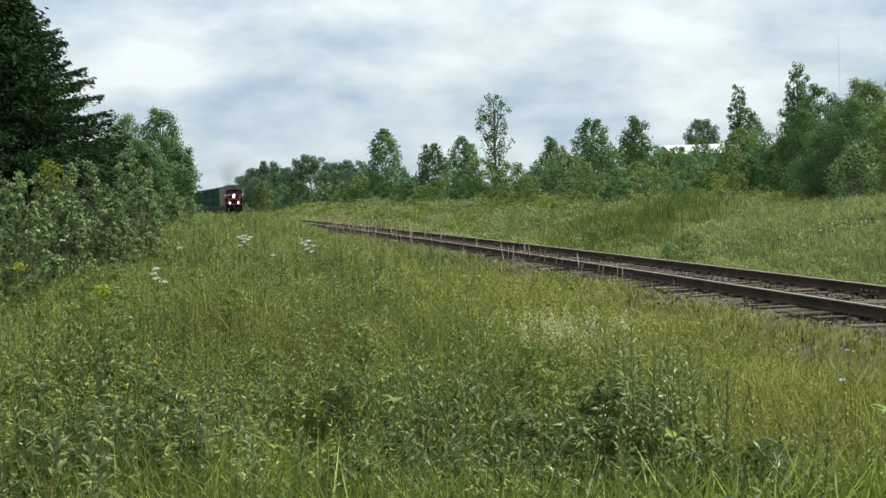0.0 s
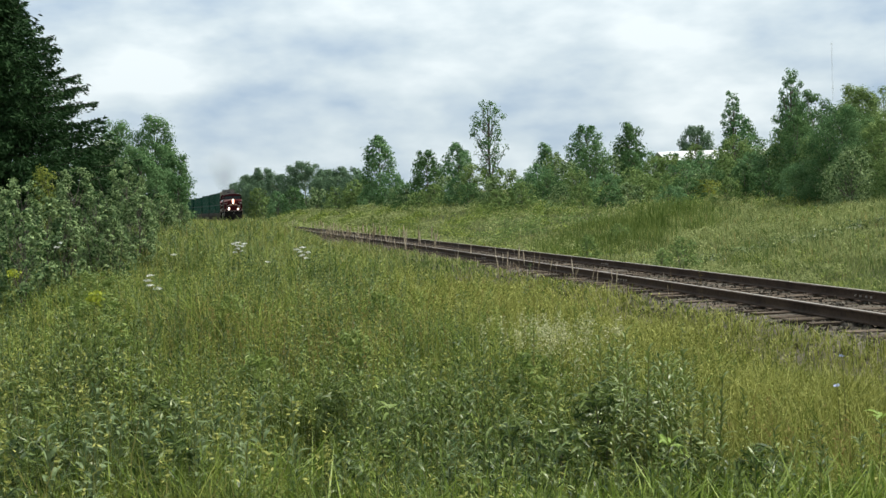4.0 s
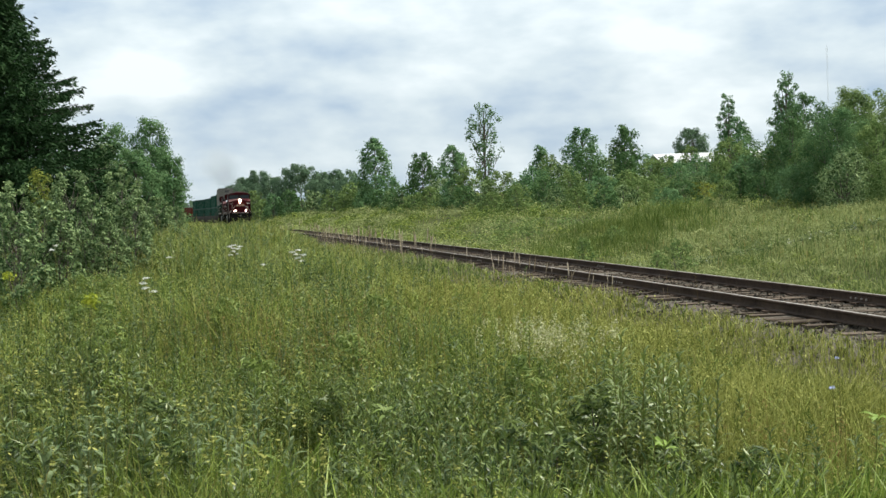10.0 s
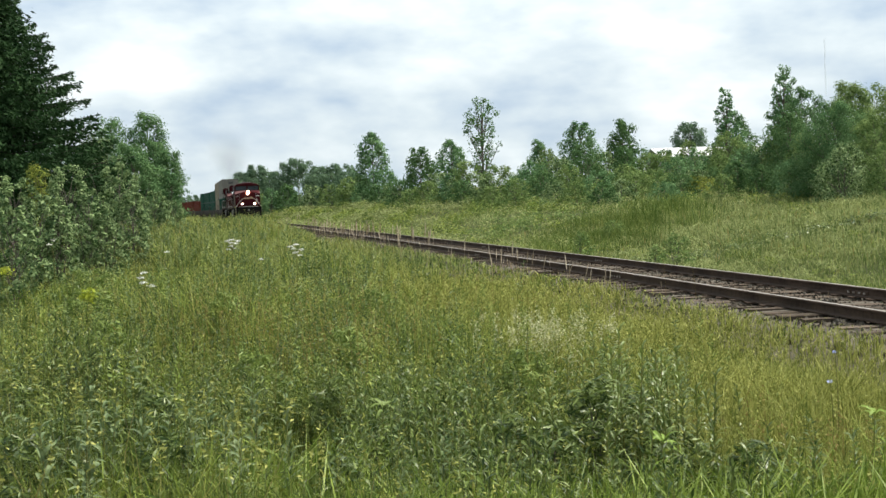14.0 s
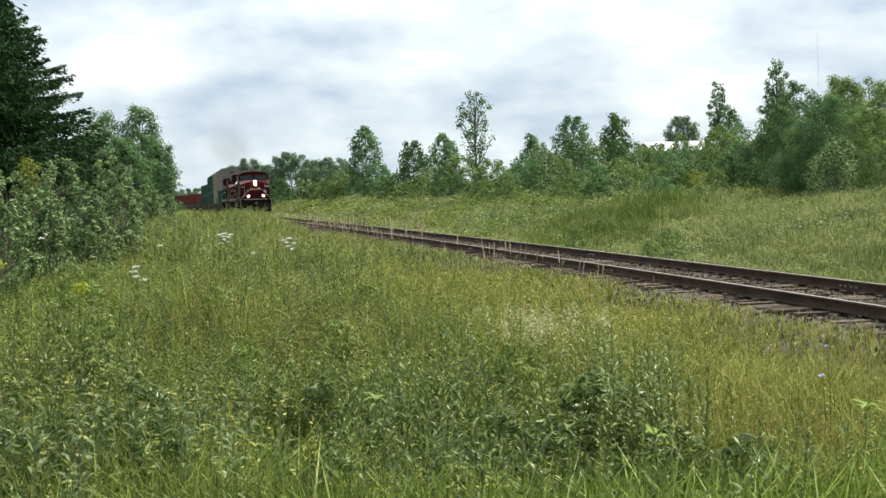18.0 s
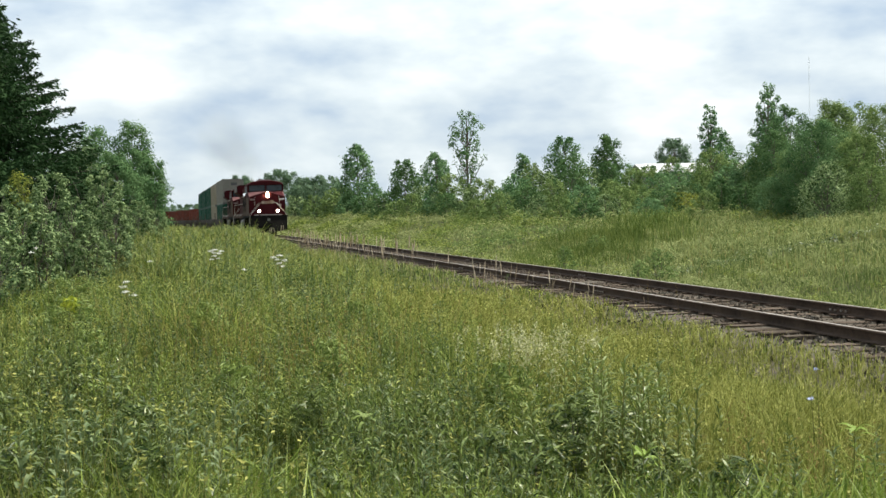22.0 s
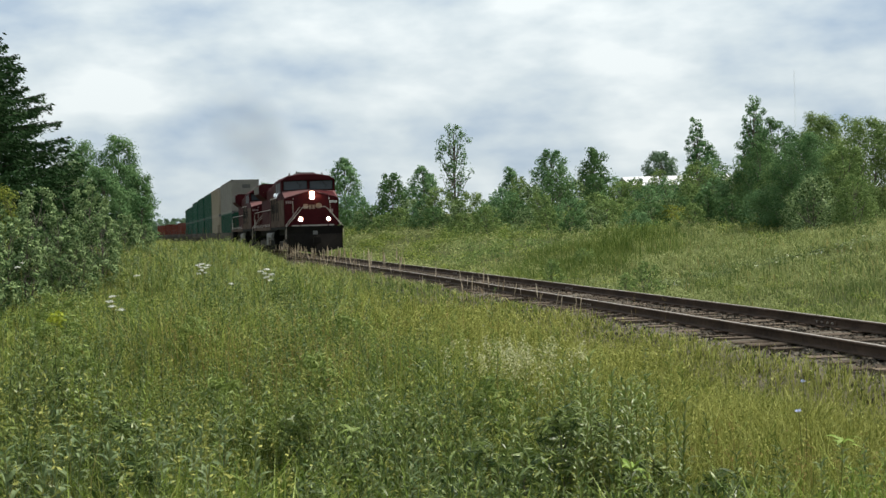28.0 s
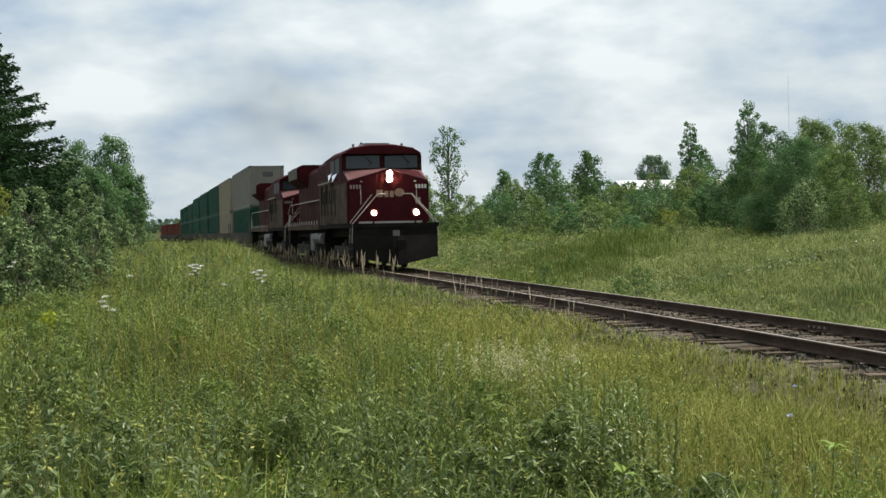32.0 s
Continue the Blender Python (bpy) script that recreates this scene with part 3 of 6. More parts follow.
for k, (x, y, h, w, leaf) in enumerate(((-10.3, 150, 3.3, 2.6, 0.26), (-5.5, 130, 3.3, 2, 0.23), (-3.8, 110, 2.3, 1.6, 0.19), (-0.4, 105, 2.5, 1.8, 0.18), (1.7, 96, 2.9, 1.7, 0.17), (3.8, 88, 2.5, 1.9, 0.15), (5.5, 84, 2.7, 1.7, 0.15), (9.1, 84, 3.3, 1.5, 0.15), (8, 90, 2.6, 1.4, 0.16), (10.8, 78, 1.8, 1.5, 0.14), (15.5, 100, 2.4, 1.2, 0.15), (14.5, 82, 2, 1.8, 0.14), (13.9, 70, 1.6, 1.4, 0.12), (19, 80, 2.3, 1.3, 0.12), (16.1, 48, 2.1, 1, 0.08), (-33.5, 230, 5.9, 2.5, 0.40), (-27.9, 210, 4.5, 2.3, 0.37), (-24, 200, 4.3, 2.2, 0.35), (-19, 185, 3.3, 2.1, 0.32), (-14.5, 165, 3, 2, 0.29), (-11.3, 150, 2.5, 1.9, 0.26), (-8.4, 140, 2.6, 1.8, 0.24), (-6.2, 125, 2, 1.6, 0.22), (-4.4, 115, 2, 1.5, 0.20), (-2.7, 105, 1.5, 1.4, 0.18), (-1.3, 100, 1.9, 1.5, 0.18), (0.5, 98, 2.2, 1.5, 0.17), (1.2, 90, 1.8, 1.3, 0.16), (2.7, 88, 2.1, 1.4, 0.15), (2.7, 80, 1.6, 1, 0.14), (4.2, 78, 1.8, 1.3, 0.14), (5, 82, 2.2, 1.5, 0.14), (6, 80, 2, 1.4, 0.14), (6, 72, 1.6, 1.1, 0.13), (7.8, 82, 2.1, 1.4, 0.14), (6.9, 70, 1.6, 1.1, 0.12), (8.6, 74, 1.8, 1.3, 0.13), (7.9, 66, 1.4, 1, 0.12), (9.1, 68, 1.5, 1.1, 0.12), (10.5, 72, 1.6, 1.3, 0.13), (11.8, 74, 1.6, 1.4, 0.13), (10.6, 64, 1.2, 1, 0.11), (11.9, 66, 1.4, 1.2, 0.12), (13.4, 70, 1.5, 1.3, 0.12), (15, 72, 2, 1.2, 0.13), (12.6, 60, 1.3, 0.9, 0.10), (16, 70, 2.3, 1.3, 0.12), (14.4, 60, 1.6, 1, 0.10), (17.7, 72, 2.5, 1.4, 0.13), (17.8, 70, 3.2, 1.2, 0.12), (16.5, 60, 2.9, 1.2, 0.10), (14.7, 56, 1.7, 1.1, 0.10), (13.1, 95, 3, 1.2, 0.17), (11.9, 98, 2.7, 1.3, 0.17), (8.4, 105, 3.3, 1.4, 0.18), (16.8, 100, 2.3, 1.5, 0.15), (17.2, 90, 2.4, 1.0, 0.14), (18.9, 84, 4.3, 1.4, 0.13), (15.1, 50, 2.3, 1.3, 0.09), (17, 52, 3.3, 1.3, 0.09), (15.8, 120, 3.9, 1.8, 0.21), (18.8, 125, 3.3, 1.8, 0.20), (21.6, 128, 2.9, 1.9, 0.20), (24.3, 120, 2.6, 1.8, 0.20), (21.9, 118, 3.3, 1.2, 0.18), (26.9, 120, 2.5, 1.8, 0.20), (19.5, 74, 4.9, 1.5, 0.13), (16.9, 64, 3.9, 1.6, 0.12), (18.6, 60, 4.8, 1.5, 0.11), (15.9, 74, 3.3, 1.3, 0.13), (20.4, 62, 5.0, 1.6, 0.11), (17.6, 80, 3.6, 1.4, 0.13),)):
    broadleaf("bush", 900 + k, (WILLOW, OLIVE, POPLAR, WILLOW, DARKLEAF)[k * 7 % 5], x, y, h, w, leaf, "dome", 0, 2.7, 0.55, 3, 0.2, "leafy green bush on the grassy bank", "bush", "bushes on the bank")
for k, (x, y, h, w, leaf) in enumerate(((16.8, 78, 6, 1.35, 0.13), (18.1, 70, 6.5, 1.4, 0.12),)):
    broadleaf("poplar_sapling", 1000 + k, POPLAR, x, y, h, w, leaf, "spire", 0.1, 2.3, 0.6, 1, 0.13, "thin young poplar with sparse leaves", "tree", "poplar saplings on the bank")
for k, (x, y, h, w, leaf) in enumerate(((18.2, 66, 5.1, 1.5, 0.12), (17.9, 58, 5.0, 1.5, 0.10), (16, 54, 4.0, 2.2, 0.09), (19.1, 55, 4.5, 2.1, 0.10),)):
    broadleaf("willow_bush", 1100 + k, (DEEPPOPLAR, WILLOW)[k % 2], x, y, h, w, leaf, "oval", 0, 4, 0.4, 4, 0.2, "large feathery green willow bush on the bank", "bush", "willow bushes on the bank")
for k, (x, y, h, w, leaf) in enumerate(((5.9, 34, 1, 0.6, 0.09), (4.9, 31, 0.7, 0.3, 0.09), (6.1, 48, 0.8, 0.6, 0.09), (4.1, 40, 1, 0.4, 0.09),)):
    broadleaf("low_shrub", 1200 + k, WILLOW, x, y, h, w, leaf, "dome", 0, 1.8, 0.45, 3, 0.22, "low soft green shrub on the grassy bank", "shrub", "low shrubs on the bank")


def blades(rng, x, y, z, height, width, lean=0.35):
    """Grass blades of two leaning pieces each: corners, and three triangles a blade."""
    n = len(x)
    a = rng.uniform(0, 6.283, n)
    f = rng.uniform(0, 6.283, n)
    b = np.abs(rng.normal(0, lean, n)) * height
    ox, oy = np.cos(a) * b, np.sin(a) * b
    wx, wy = np.cos(f) * width / 2, np.sin(f) * width / 2
    base = np.stack([x, y, z - 0.03], -1)
    mid = base + np.stack([ox * 0.3, oy * 0.3, height * 0.58], -1)
    tip = base + np.stack([ox, oy, height * rng.uniform(0.85, 1.0, n)], -1)
    w = np.stack([wx, wy, np.zeros(n)], -1)
    V = np.stack([base - w * 0.7, base + w * 0.7, mid + w, mid - w, tip], 1)
    i = np.arange(n)[:, None] * 5
    return V.reshape(-1, 3), np.concatenate([i + np.array([[0, 1, 2]]), i + np.array([[0, 2, 3]]), i + np.array([[3, 2, 4]])], 1).reshape(-1, 3)


def fan(rng, n, near, far, half, power):
    """Random points of the meadow in a sector before the stand, thinning out with distance."""
    r = (near ** power + (far ** power - near ** power) * rng.random(n)) ** (1 / power)
    a = rng.uniform(-half, half, n)
    return r * np.sin(a), r * np.cos(a)


def tall_at(x, y):
    """How tall the growth is, as a share: low by the track, taller in drifts."""
    s = side_of(x, y)
    edge = np.clip((np.abs(s) - 1.0) / 0.9, 0.18, 1.0)
    drift = 0.80 + 0.24 * np.sin(x * 0.9 + 0.7) * np.cos(y * 0.55) + 0.16 * np.sin(x * 2.3 + y * 1.7) + 0.10 * np.sin(x * 5.1 - y * 3.3)
    near = np.clip((s - 1.0) / (3.2 + 1.5 * np.clip((38 - y) / 22, 0, 1)), 0.36 + 0.16 * np.clip((y - 30) / 8, 0, 1), 1.0)
    low = np.where(s > 0, near, np.clip((-s - 1.6) / 6.0, 0.42, 1.0))
    return edge * drift * low * dip(x, y)


def dip(x, y):
    """Share of height that is left where the growth sinks to a hollow."""
    return 1 - 0.50 * np.exp(-((x + 0.90) / 0.32) ** 2 - ((y - 7.7) / 0.85) ** 2) - 0.35 * np.exp(-((x - 1.75) / 0.30) ** 2 - ((y - 6.6) / 0.8) ** 2)


def gap(x, y):
    """True in small dark hollows where little grows."""
    a = np.sin(x * 3.1 + 1.7 * np.sin(y * 1.9)) * np.sin(y * 2.3 + 1.3 * np.sin(x * 2.2 + 2))
    b = np.sin(x * 0.8 - y * 0.5 + 1) * np.sin(y * 0.6 + x * 0.3)
    return (a + 0.5 * b > 0.78) | (((x + 0.97) / 0.34) ** 2 + ((y - 8.6) / 0.8) ** 2 < 1) | (((x - 1.75) / 0.22) ** 2 + ((y - 7.2) / 0.6) ** 2 < 1)


def fine_zone(x, y):
    """Share of short fine yellowish grass: the strip between the weeds and the track."""
    s = side_of(x, y)
    return np.clip((5.9 - s + 0.5 * np.sin(y * 0.8)) / 1.2, 0, 1) * (s > 0) * np.clip((30 - y) / 8, 0, 1)


def surface(x, y):
    """Height of the ground or, beside the track, of the stone bed."""
    return np.maximum(land(x, y), np.interp(np.abs(side_of(x, y)), (1.2, 1.75, 2.45, 2.6), (-0.178, -0.235, -0.43, -2.0)))


def lay(name, x, y, h, w, mat, label, rng, lean=0.35):
    V, F = blades(rng, x, y, surface(x, y), h, w, lean)
    tagged(new(name, mesh_of(name, V, F, mat)), label, "grass", kind="stuff")


def build_grass():
    rng = np.random.default_rng(21)
    x, y = fan(rng, 255000, 2.8, 60.0, 0.44, 0.70)
    d = np.hypot(x, y)
    s = side_of(x, y)
    keep = (rng.random(len(x)) < np.clip((np.abs(s) - 1.22) / 0.40, 0.02, 1)) & (rng.random(len(x)) > 0.8 * fine_zone(x, y)) & ((rng.random(len(x)) > 0.8) | ~gap(x, y))
    x, y, d = x[keep], y[keep], d[keep]
    h = np.where(side_of(x, y) < 0, 0.36, 0.60) * tall_at(x, y) * rng.uniform(0.35, 1.3, len(x)) + 0.05
    w = 0.0045 * np.clip(d / 8.0, 1.0, 4.6) * rng.uniform(0.7, 1.5, len(x))
    r = rng.random(len(x))
    patch = np.sin(x * 1.1 + 0.4) * np.sin(y * 0.7 + 1) + 0.5 * np.sin(x * 0.35 - y * 0.2)
    dry = r < 0.02 + 0.04 * (patch > 0.25)
    yel = ~dry & (r > 0.95 - 0.14 * (patch > 0.1))
    bank = ((side_of(x, y) < 0) | (rng.random(len(x)) < np.clip((d - 24) / 14, 0, 0.6))) & ~dry
    tuft = np.sin(1.7 * x + 0.9 * np.sin(1.3 * y)) * np.sin(1.25 * y + 1.1 * np.sin(1.1 * x) + 1) + 0.35 * np.sin(4.3 * x + 2.1 * y)
    h *= np.where(side_of(x, y) > 4, 1 + 0.22 * tuft, 1.0)
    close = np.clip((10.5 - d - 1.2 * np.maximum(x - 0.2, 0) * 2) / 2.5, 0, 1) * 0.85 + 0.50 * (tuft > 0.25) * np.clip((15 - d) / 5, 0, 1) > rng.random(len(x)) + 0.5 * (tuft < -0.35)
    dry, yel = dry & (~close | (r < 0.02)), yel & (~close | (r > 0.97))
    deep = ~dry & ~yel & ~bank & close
    green, yel = ~dry & ~yel & ~bank & ~deep, yel & ~bank
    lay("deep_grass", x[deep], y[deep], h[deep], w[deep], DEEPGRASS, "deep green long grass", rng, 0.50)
    lay("bank_grass", x[bank], y[bank], h[bank], w[bank], FARGRASS, "soft long grass beside the line", rng, 0.55)
    lay("meadow_grass", x[green], y[green], h[green], w[green], GRASS, "long green meadow grass", rng, 0.72)
    lay("dry_grass", x[dry], y[dry], h[dry] * 1.15, w[dry], DRYGRASS, "straw coloured stalks among the meadow grass", rng, 0.2)
    lay("yellow_grass", x[yel], y[yel], h[yel] * 1.05, w[yel], YGRASS, "yellowish grass among the green", rng, 0.65)
    # fine short grass before the track
    x, y = fan(rng, 215000, 4.5, 34.0, 0.46, 0.9)
    keep = (rng.random(len(x)) < fine_zone(x, y)) & (rng.random(len(x)) < np.clip((side_of(x, y) - 1.45) / 0.50, 0, 1))
    x, y = x[keep], y[keep]
    d = np.hypot(x, y)
    h = np.clip(0.10 + 0.13 * (side_of(x, y) - 1.2), 0.23, 0.46) * rng.uniform(0.6, 1.25, len(x)) * (0.85 + 0.3 * np.sin(x * 1.7) * np.sin(y * 1.1))
    lay("fine_grass", x, y, h, 0.0042 * np.clip(d / 7, 1, 5) * rng.uniform(0.6, 1.4, len(x)), YGRASS, "short fine yellowish grass beside the track", rng, 0.55)
    x, y = fan(rng, 105000, 5.5, 34.0, 0.46, 1.0)
    tuft = np.sin(x * 3.3 + 1.2 * np.sin(y * 1.7)) * np.sin(y * 2.1 + x) + 0.4 * np.sin(x * 8.0 + y * 5.0)
    keep = (rng.random(len(x)) < fine_zone(x, y) * (0.55 + 0.5 * tuft)) & (side_of(x, y) > 1.75)
    x, y, tuft = x[keep], y[keep], tuft[keep]
    z = surface(x, y) + np.clip(0.10 + 0.13 * (side_of(x, y) - 1.2), 0.23, 0.46) * rng.uniform(0.55, 1.15, len(x)) * (0.95 + 0.2 * tuft)
    V = leaf_quads(rng, np.stack([x, y, z], -1), 0.0016 * np.clip(np.hypot(x, y), 7, 20) + 0.008, 0.5, bend=np.array([0, 0, 0.8]))
    tagged(new("fine_seed_heads", mesh_of("fine_seed_heads", V, 4, YGRASS)), "fuzz of yellowish seed over the short grass", "grass", kind="stuff")
    # broad bright blades close by
    n = 4400
    x, y = rng.normal(0.55, 0.70, n), rng.normal(5.3, 0.35, n)
    x, y = np.concatenate([x, rng.normal(-1.0, 0.5, 900), rng.normal(1.9, 0.4, 700)]), np.concatenate([y, rng.normal(6.6, 0.5, 900), rng.normal(5.9, 0.4, 700)])
    keep = np.hypot(x, y) > 3.5
    x, y = x[keep], y[keep]
    lay("broad_grass", x, y, 0.60 * rng.uniform(0.6, 1.15, len(x)), 0.012 * rng.uniform(0.7, 1.5, len(x)), BROADGRASS, "bright broad-bladed grass", rng, 0.50)
    # farther slopes: coarser tufts
    x, y = fan(rng, 125000, 26.0, 330.0, 0.40, 0.75)
    s = side_of(x, y)
    keep = (np.abs(s) > 1.8) & (s > -60) & (s < 45) & ((s < 0) | (np.hypot(x, y) > 42))
    x, y, s = x[keep], y[keep], s[keep]
    d = np.hypot(x, y)
    h = np.where(s < 0, 0.24, 0.60) * tall_at(x, y) * rng.uniform(0.5, 1.25, len(x)) + 0.06
    w = 0.00064 * d * rng.uniform(0.7, 1.6, len(x))
    yel = rng.random(len(x)) < np.where(s < 0, 0.25, 1.0) * (0.26 + 0.30 * (np.sin(y * 0.12) * np.sin(x * 0.5 + y * 0.05) > 0.0))
    lay("far_grass", x[~yel], y[~yel], h[~yel], w[~yel], FARGRASS, "long grass on the far slopes beside the line", rng, 0.9)
    lay("far_yellow_grass", x[yel], y[yel], h[yel], w[yel], YGRASS, "yellowish grass on the far slopes", rng, 0.9)

    # soft herb clumps on the bank beyond the line
    m = 620
    u, s = rng.uniform(2, 120, m), -2.2 - 15 * rng.random(m) ** 1.3
    u, s = np.concatenate([u, rng.uniform(60, 200, 170)]), np.concatenate([s, rng.uniform(-9.5, -5.0, 170)])
    x, y, _ = on_line(u, s)
    a = np.sin(u * 0.31) * np.sin(s * 0.9 + u * 0.1)
    # an added row of dark clumps draws the shade of a small ridge
    row = np.linspace(5.0, 13.0, 40)
    x, y, a = np.concatenate([x, row + rng.normal(0, 0.2, 40)]), np.concatenate([y, 35.2 + 0.1 * row + rng.normal(0, 0.35, 40)]), np.concatenate([a, np.full(40, -9.0)])
    by = rng.uniform(28, 47, 130)
    bx = by * rng.uniform(0.13, 0.37, 130)
    near = side_of(bx, by) < -3.4
    x, y, a = np.concatenate([x, bx[near]]), np.concatenate([y, by[near]]), np.concatenate([a, np.full(near.sum(), 3.0)])
    for name, mat, pick, label in (("ridge_shade_herbs", WEED, a < -5, "row of dark herbs standing in for ridge shade on the bank"), ("bank_herbs", GRASS, (a < 0.0) & (a > -5), "soft green herb clumps on the bank"), ("pale_herbs", HERB, a >= 0.0, "pale green herb clumps on the bank")):
        px, py = x[pick], y[pick]
        per = 110
        size = rng.uniform(0.3, 0.85, len(px)) * np.clip(py / 45, 0.7, 1.9)
        who = np.repeat(np.arange(len(px)), per)
        q = rng.normal(0, 1, (len(who), 3))
        q /= np.linalg.norm(q, axis=1)[:, None]
        q[:, 2] = np.abs(q[:, 2])
        c = np.stack([px[who], py[who], land(px, py)[who] + 0.08], -1) + q * (size[who] * rng.uniform(0.5, 1.0, len(who)))[:, None] * np.array([1, 1, 0.55])
        V = leaf_quads(rng, c, 0.0018 * py[who] + 0.015, 0.3, face=q * 0.8 + np.array([0, 0, 0.3]))
        tagged(new(name, mesh_of(name, V, 4, mat)), label, "weeds", kind="stuff")

    # rank upright grass along the foot of the bank
    d = rng.uniform(43, 61, 15000)
    x = d * rng.uniform(0.055, 0.215, 15000)
    keep = np.sin(x * 0.55 + 0.4) + 0.6 * np.sin(x * 1.9 + d * 0.6) + 0.5 * np.sin(d * 0.9 - x) > -1.0 + 1.6 * rng.random(15000) * (np.abs(x / d - 0.135) / 0.08)
    x, d = x[keep], d[keep]
    keep = rng.random(len(x)) < np.clip((0.215 - x / d) / 0.06, 0, 1) * np.clip((x / d - 0.055) / 0.04, 0, 1) * np.clip((61 - d) / 6, 0, 1) * np.clip((d - 43) / 4, 0, 1)
    x, d = x[keep], d[keep]
    rank = np.clip(0.55 + 0.3 * np.sin(x * 0.8 + 1) + 0.2 * np.sin(d * 0.7 + x * 2), 0.3, 1.0)
    lay("rank_grass", x, d, rank * rng.uniform(0.55, 1.15, len(x)) + 0.1, 0.022 * rng.uniform(0.6, 1.4, len(x)), RANK, "tall olive-green rank grass on the bank", rng, 0.40)
    # low scrub all over the rise behind
    m = 620
    y = 60 + 52 * rng.random(m)
    x = y * rng.uniform(0.02, 0.30, m) + rng.normal(0, 0.5, m)
    a = np.sin(x * 0.45) * np.sin(y * 0.21 + x * 0.2) + rng.normal(0, 0.35, m)
    for name, mat, pick, label in (("green_scrub", SCRUB, a < 0.0, "low fresh green scrub on the rise"), ("pale_scrub", HERB, (a >= 0.0) & (a < 0.5), "low pale green scrub on the rise"), ("leafy_scrub", WILLOW, a >= 0.5, "low leafy scrub on the rise")):
        px, py = x[pick], y[pick]
        size = rng.uniform(0.45, 1.0, len(px)) * np.clip(py / 75, 0.8, 1.4)
        who = np.repeat(np.arange(len(px)), 120)
        q = rng.normal(0, 1, (len(who), 3))
        q /= np.linalg.norm(q, axis=1)[:, None]
        q[:, 2] = np.abs(q[:, 2])
        c = np.stack([px[who], py[who], land(px, py)[who] + 0.05], -1) + q * (size[who] * rng.uniform(0.35, 1.0, len(who)) * np.where(rng.random(len(who)) < 0.2, 1.35, 1.0))[:, None] * np.array([1.1, 1.1, 0.85])
        V = leaf_quads(rng, c, 0.0013 * py[who] + 0.03, 0.45, face=q * 0.7 + np.array([0, 0, 0.4]))
        tagged(new(name, mesh_of(name, V, 4, mat)), label, "scrub", kind="stuff")

    # coarser grass all round the stand
    n = 40000
    r, b = 1.0 + 24 * rng.random(n) ** 0.75, rng.uniform(0.40, 5.88, n)
    b = np.where(r < 3.2, rng.uniform(0, 6.283, n), b)
    x, y = r * np.sin(b), r * np.cos(b)
    keep = np.abs(side_of(x, y)) > 1.7
    x, y, r = x[keep], y[keep], r[keep]
    h = 0.34 * tall_at(x, y) * rng.uniform(0.5, 1.3, len(x)) * np.clip(r / 4, 0.5, 1)
    lay("surrounding_grass", x, y, h, rng.uniform(0.018, 0.036, len(x)), GRASS, "meadow grass around the line", rng, 0.8)


build_grass()


def weed_leaves(rng, x, y, z, h, lean, count, length, width, up=0.75):
    """Lance-shaped leaves spiralling up the stems of many plants: corners, four a leaf."""
    n = len(x)
    k = np.tile(np.arange(count), n)
    who = np.repeat(np.arange(n), count)
    t = 0.20 + 0.80 * (k + rng.random(n * count)) / count
    a = k * 2.4 + np.repeat(rng.uniform(0, 6.28, n), count) + rng.normal(0, 0.3, n * count)
    base = np.stack([x[who] + lean[who, 0] * t, y[who] + lean[who, 1] * t, z[who] + h[who] * t], -1)
    ln = length * rng.uniform(0.6, 1.3, n * count) * (1.15 - 0.50 * t) * np.clip(y[who] / 16, 1, 2.2)
    rise = up + rng.normal(0, 0.28, n * count) + 0.6 * (t - 0.6)
    d = np.stack([np.cos(a) * np.cos(rise), np.sin(a) * np.cos(rise), np.sin(rise)], -1)
    w = np.stack([-np.sin(a), np.cos(a), rng.normal(0, 0.35, n * count)], -1) * (width * ln / length)[:, None] / 2
    mid = base + d * (ln * 0.45)[:, None]
    tip = base + d * ln[:, None] - np.array([0, 0, 1]) * (0.25 * ln)[:, None]
    return np.stack([base, mid + w, tip, mid - w], 1).reshape(-1, 3)


def stems(rng, x, y, z, h, lean, r):
    """Thin three-sided stems."""
    n = len(x)
    V = np.zeros((n, 6, 3))
    for j in range(3):
        a = 2.094 * j
        V[:, j] = np.stack([x + r * np.cos(a), y + r * np.sin(a), z - 0.02], -1)
        V[:, 3 + j] = np.stack([x + lean[:, 0] + 0.4 * r * np.cos(a), y + lean[:, 1] + 0.4 * r * np.sin(a), z + h], -1)
    f = np.array([(0, 1, 4), (0, 4, 3), (1, 2, 5), (1, 5, 4), (2, 0, 3), (2, 3, 5)])
    return V.reshape(-1, 3), (np.arange(n)[:, None, None] * 6 + f[None]).reshape(-1, 3)


TANSTALK = material("tan dry stalks", (0.24, 0.19, 0.125), (0.42, 0.35, 0.26), 0.8, scale=2.0, island=0.4, leaf=0.2, spec=0.1)
SPIKE = material("pale seed spikes", (0.235, 0.18, 0.12), (0.50, 0.42, 0.32), 0.85, scale=9.0, island=0.5, leaf=0.2, spec=0.05)
PLUME = material("cream plumes", (0.36, 0.37, 0.19), (0.54, 0.54, 0.33), 0.85, scale=2.0, island=0.4, leaf=0.3, spec=0.05)
RUSSET = material("russet dry seed heads", (0.18, 0.13, 0.045), (0.32, 0.24, 0.09), 0.8, scale=2.0, island=0.4, leaf=0.2, spec=0.1)
WHITEFLOWER = material("white flower heads", (0.55, 0.55, 0.50), (0.74, 0.74, 0.70), 0.8, scale=9.0, spec=0.1)
BLUEFLOWER = material("pale blue chicory petals", (0.42, 0.47, 0.72), (0.58, 0.62, 0.82), 0.7, scale=9.0)


